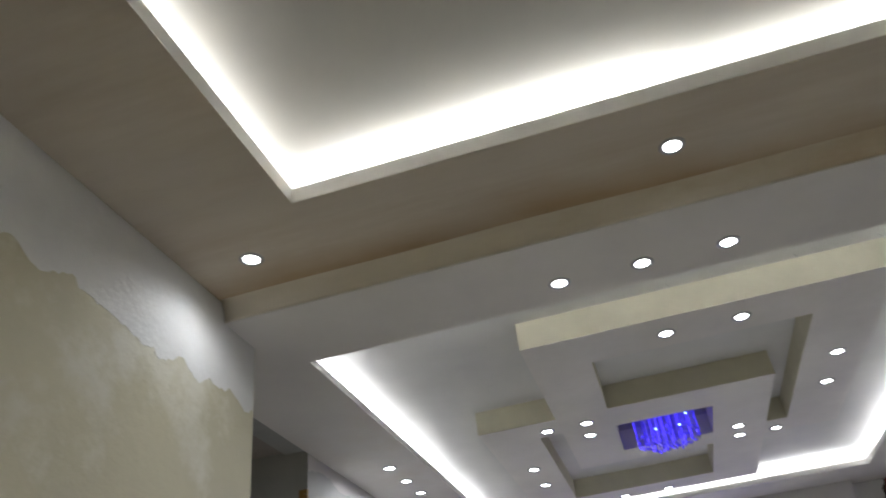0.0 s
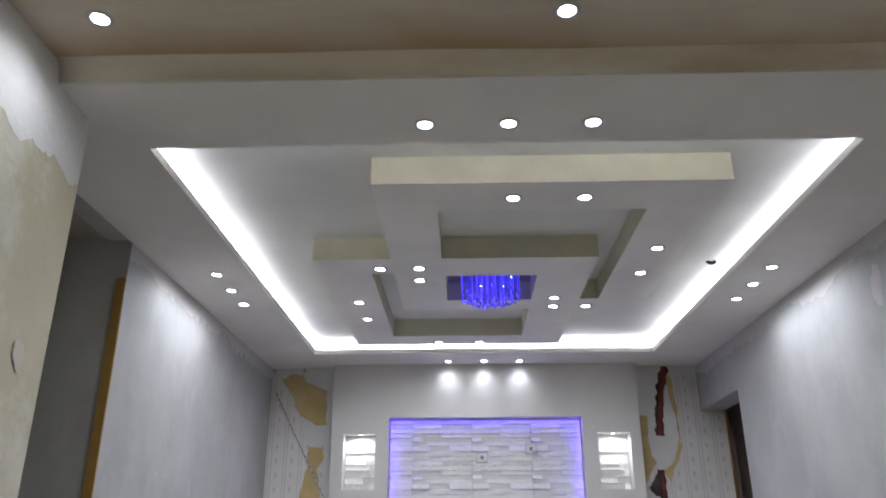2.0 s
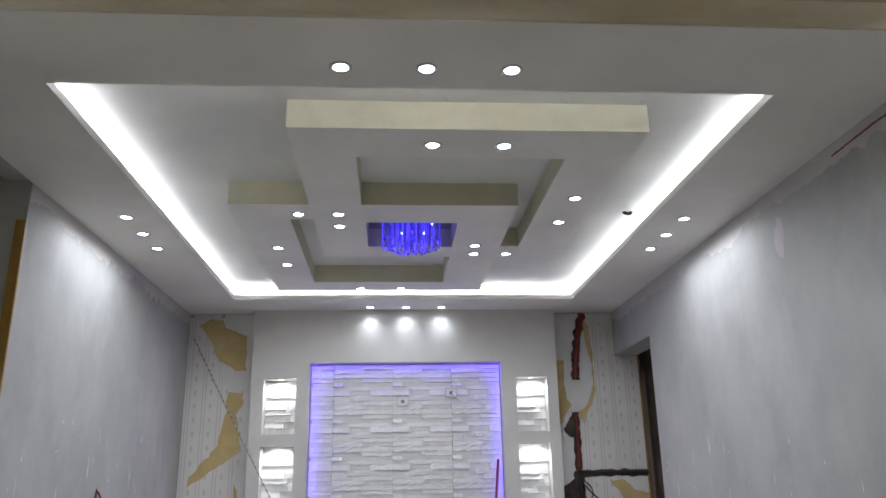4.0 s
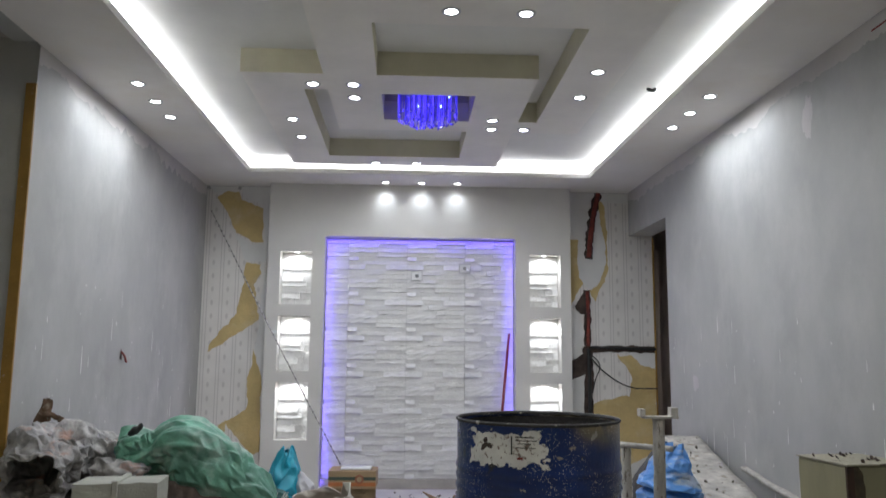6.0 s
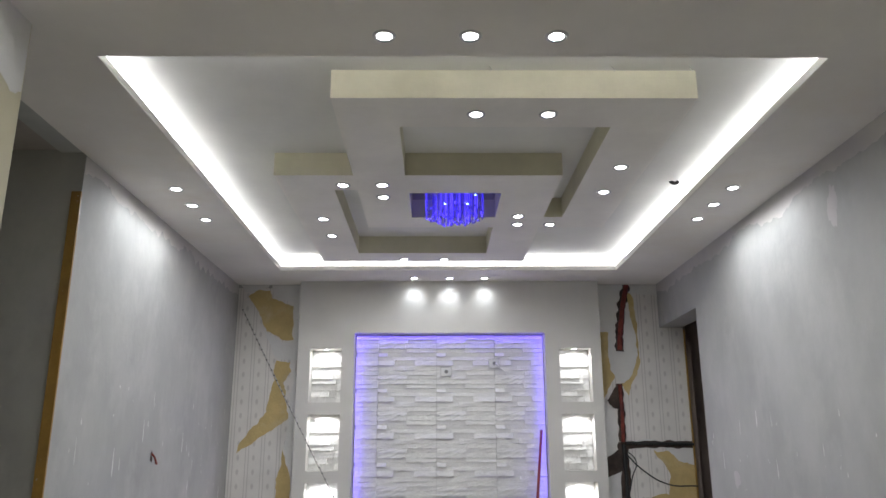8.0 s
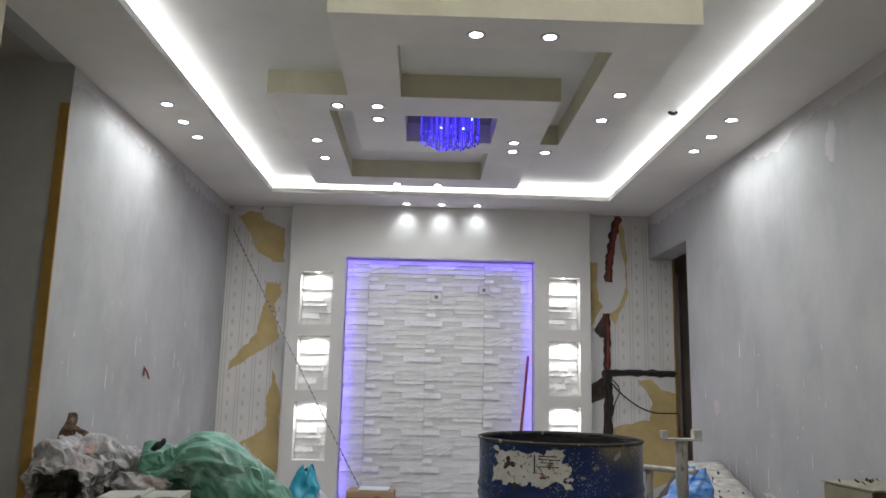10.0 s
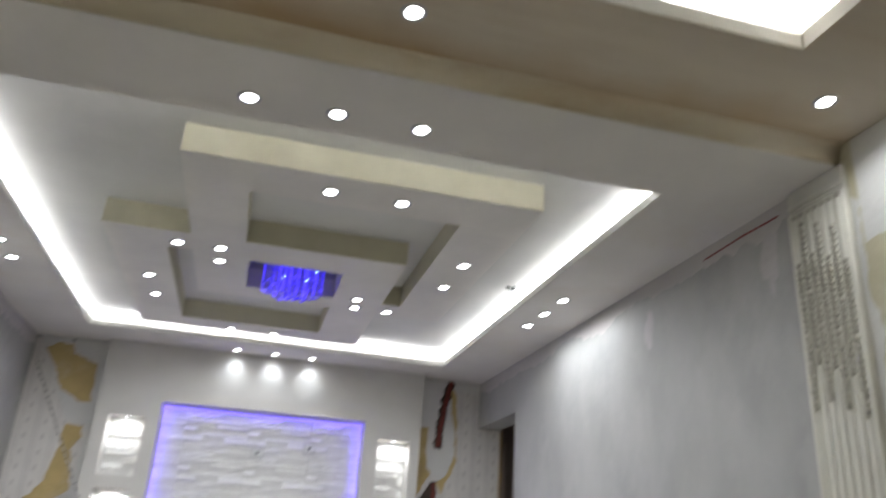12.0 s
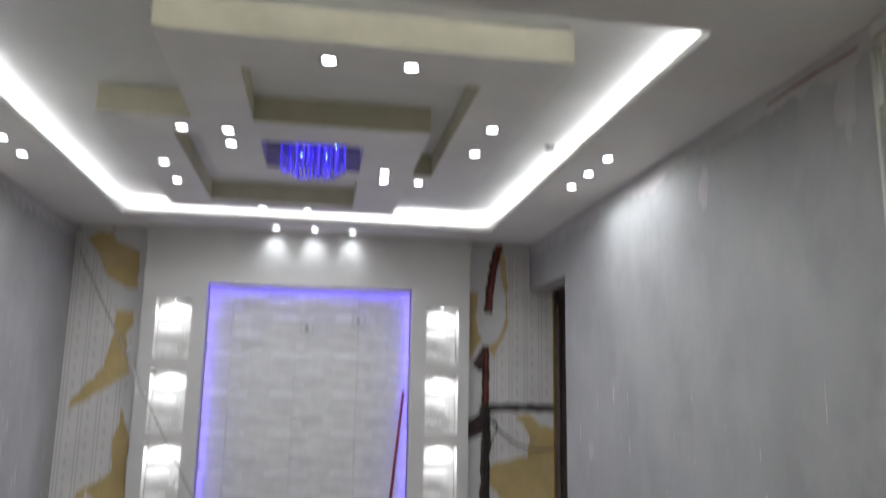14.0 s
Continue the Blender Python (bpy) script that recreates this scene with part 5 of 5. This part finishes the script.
part("post", rough_post((0, 0, 0.30), (0.004, 0, 0.877), 0.0235, 2), M_WOOD, tp, "", True)
part("cap_plate", boxes((-0.06, 0.078, -0.03, 0.03, 0.877, 0.886)), M_PLANK, tp, "pale cap board")
part("end_block", boxes((0.050, 0.078, -0.022, 0.022, 0.886, 0.920)), M_PLANK, tp, "", False)
part("end_block", boxes((-0.076, -0.054, -0.02, 0.02, 0.884, 0.914)), M_WOOD, tp, "", False)
for a in (200, 330, 90):
    part("leg", rough_post((0, 0, 0.56), (0.30 * math.cos(radians(a)), 0.22 * math.sin(radians(a)), 0.0), 0.022, a), M_WOOD, tp, "", True)
part("side_post", rough_post((-0.045, 0.28, 0.0), (-0.05, 0.28, 0.735), 0.021, 5), M_WOOD, tp, "", True)
part("rail", rough_post((-0.075, 0.28, 0.742), (0.09, 0.10, 0.745), 0.012, 6), M_PLANK, tp, "", True)

# stuffed blue bag
bb = loose("blue_bag", bag([(1.21, 4.42, 0.38), (1.21, 4.42, 0.47), (1.22, 4.42, 0.56), (1.24, 4.42, 0.68)], [0.14, 0.17, 0.12, 0.05], 33, 0.014, 0.9, mouth=True, fold=9, crumpled=0.7, around=22, along=14, facet=0.009), M_BLUEBAG, "stuffed blue plastic bag beside the plank", "bag")
part("base", bag([(1.21, 4.42, 0.0), (1.21, 4.42, 0.14), (1.21, 4.42, 0.30), (1.21, 4.42, 0.42)], [0.19, 0.20, 0.185, 0.14], 35, 0.016, 0.95, floor=0.0, fold=5, stretch=9.0, shear=0.5), M_FILLED, bb, "bulging pale lower half", True)

# planks by the right wall
def plank(name, a, b, w, h, material, label, roll=0.0, seed=0):
    """A rough board from a to b."""
    a, b = Vector(a), Vector(b)
    t = thing(name, label, "plank")
    L = (b - a).length
    bm = boxes((-w / 2, w / 2, 0, L, -h, 0))
    bmesh.ops.subdivide_edges(bm, edges=[e for e in bm.edges if abs((e.verts[0].co - e.verts[1].co).y) > 0.1], cuts=40)
    bmesh.ops.subdivide_edges(bm, edges=[e for e in bm.edges if abs((e.verts[0].co - e.verts[1].co).x) > 0.5 * w], cuts=5, use_grid_fill=True)
    for v in bm.verts:
        v.co.x += 0.012 * noise.noise((v.co.y * 5, seed, v.co.x * 3))
        v.co.z += 0.010 * noise.noise((v.co.y * 4, v.co.x * 8, seed))
    m = (b - a).to_track_quat("Y", "Z").to_matrix().to_4x4()
    part("board", bm, material, t, "", True).matrix_basis = Matrix.Translation(a) @ m @ pose(0, 0, 0, 0, roll, 0)
    return t


plank("scaffold_plank", (1.36, 2.95, 0.16), (1.70, 5.60, 0.605), 0.25, 0.055, M_PLANK, "long plaster-caked plank sloping along the wall", 0, 1)
plank("timber_batten", (1.825, 3.0, 0.26), (1.835, 4.95, 0.50), 0.035, 0.02, M_PLANK, "thin pale batten against the wall", 0, 2)
plank("timber_beam", (1.30, 3.2, 0.06), (1.62, 5.5, 0.32), 0.12, 0.06, M_PLANK, "rough pale timber under the plank", 0, 3)
plank("timber_beam", (1.45, 3.1, 0.06), (1.46, 5.3, 0.06), 0.12, 0.06, M_PLANK, "rough pale timber on the floor", 0, 4)
plank("support_prop", (1.45, 4.25, 0.0), (1.56, 4.62, 0.40), 0.07, 0.05, M_WOOD, "short timber prop under the plank", 0, 5)
loose("cement_sack", bag([(1.58, 5.30, 0.20), (1.64, 5.5, 0.26), (1.68, 5.75, 0.24)], [0.22, 0.27, 0.2], 37, 0.03, 1.0, floor=0.0), M_DARKSACK, "dark cement sack under the plank end", "sack")
pot = thing("black_pot", "small black pot standing on the plank", "pot", pose(1.50, 3.86, 0.318))
bm = bmesh.new()
lathe(bm, [(0.001, 0.0), (0.058, 0.0), (0.066, 0.05), (0.070, 0.098), (0.073, 0.104), (0.070, 0.106), (0.066, 0.10), (0.060, 0.02), (0.001, 0.015)], 28)
part("body", bm, M_BLACK, pot, "", True)

# bits of mortar lying on the plank
rnd = random.Random(31)
bm = bmesh.new()
for k in range(36):
    f, w = rnd.random() ** 0.8, rnd.uniform(-0.10, 0.10)
    p = Vector((1.36, 2.95, 0.16)).lerp(Vector((1.70, 5.60, 0.605)), f) + Vector((w, 0, 0.004))
    bmesh.ops.create_icosphere(bm, subdivisions=1, radius=rnd.choice((0.003, 0.004, 0.006, 0.009)), matrix=Matrix.LocRotScale(p, Euler((rnd.random() * 3, rnd.random() * 3, 0)), (1.5, 0.9, 0.6)))
solid("mortar_bits", bm, mat("mortar_crumbs", (0.20, 0.17, 0.14), 0.95, 0.4, 20, 80, 0.4), "dark mortar crumbs scattered along the plank", "mortar", "stuff")

# cream cabinet box
cb = thing("cream_box", "cream painted box with brown rust streaks", "box", pose(1.69, 3.62, 0, 0, 0, 8))
bm = boxes((-0.145, 0.145, -0.145, 0.145, 0, 0.715))
bmesh.ops.bevel(bm, geom=bm.edges[:], offset=0.006, segments=2, affect="EDGES")
part("body", bm, M_CREAM, cb)
M_RUST = mat("rust_streak", (0.045, 0.022, 0.012), 0.8, 0.25, 9, 60, 0.3)
part("edge_streak", boxes((-0.1475, -0.118, -0.1478, -0.1445, 0.0, 0.712), (-0.1478, -0.1445, -0.1475, -0.138, 0.0, 0.712)), M_RUST, cb, "dark rusty edge")
bm, row = bmesh.new(), []
for k in range(61):
    z = 0.712 * k / 60
    w = 0.022 + 0.020 * noise.noise((z * 7, 0.0, 4.2)) + 0.010 * noise.noise((z * 30, 0.0, 1.0)) + 0.018 * math.exp(-((z - 0.60) / 0.07) ** 2)
    row.append([bm.verts.new((x, -0.1466, z)) for x in (-0.119, -0.119 + max(0.004, w))])
for p, q in zip(row, row[1:]):
    bm.faces.new((p[0], p[1], q[1], q[0]))
part("stain", bm, mat("brown_run", (0.10, 0.07, 0.035), 0.8, 0.3, 12, 60, 0.2), cb, "ragged brown run")
part("lid", boxes((-0.149, 0.149, -0.149, 0.149, 0.7155, 0.721)), mat("dusty_lid", (0.40, 0.37, 0.28), 0.85, 0.12, 6, 60, 0.3, second=(0.10, 0.08, 0.06), cover=0.58, edge=0.06, scale2=12), cb, "dusty top with debris")
rnd = random.Random(3)
bm = bmesh.new()
for k in range(14):
    p = (rnd.uniform(-0.12, 0.12), rnd.uniform(-0.12, 0.12), 0.726)
    bmesh.ops.create_icosphere(bm, subdivisions=1, radius=rnd.uniform(0.005, 0.012), matrix=Matrix.LocRotScale(p, Euler((rnd.random(), rnd.random(), rnd.random())), (1.8, 0.8, 0.4)))
tagged(part("debris", bm, M_CHASE, cb, "dark debris on top"), kind="stuff")
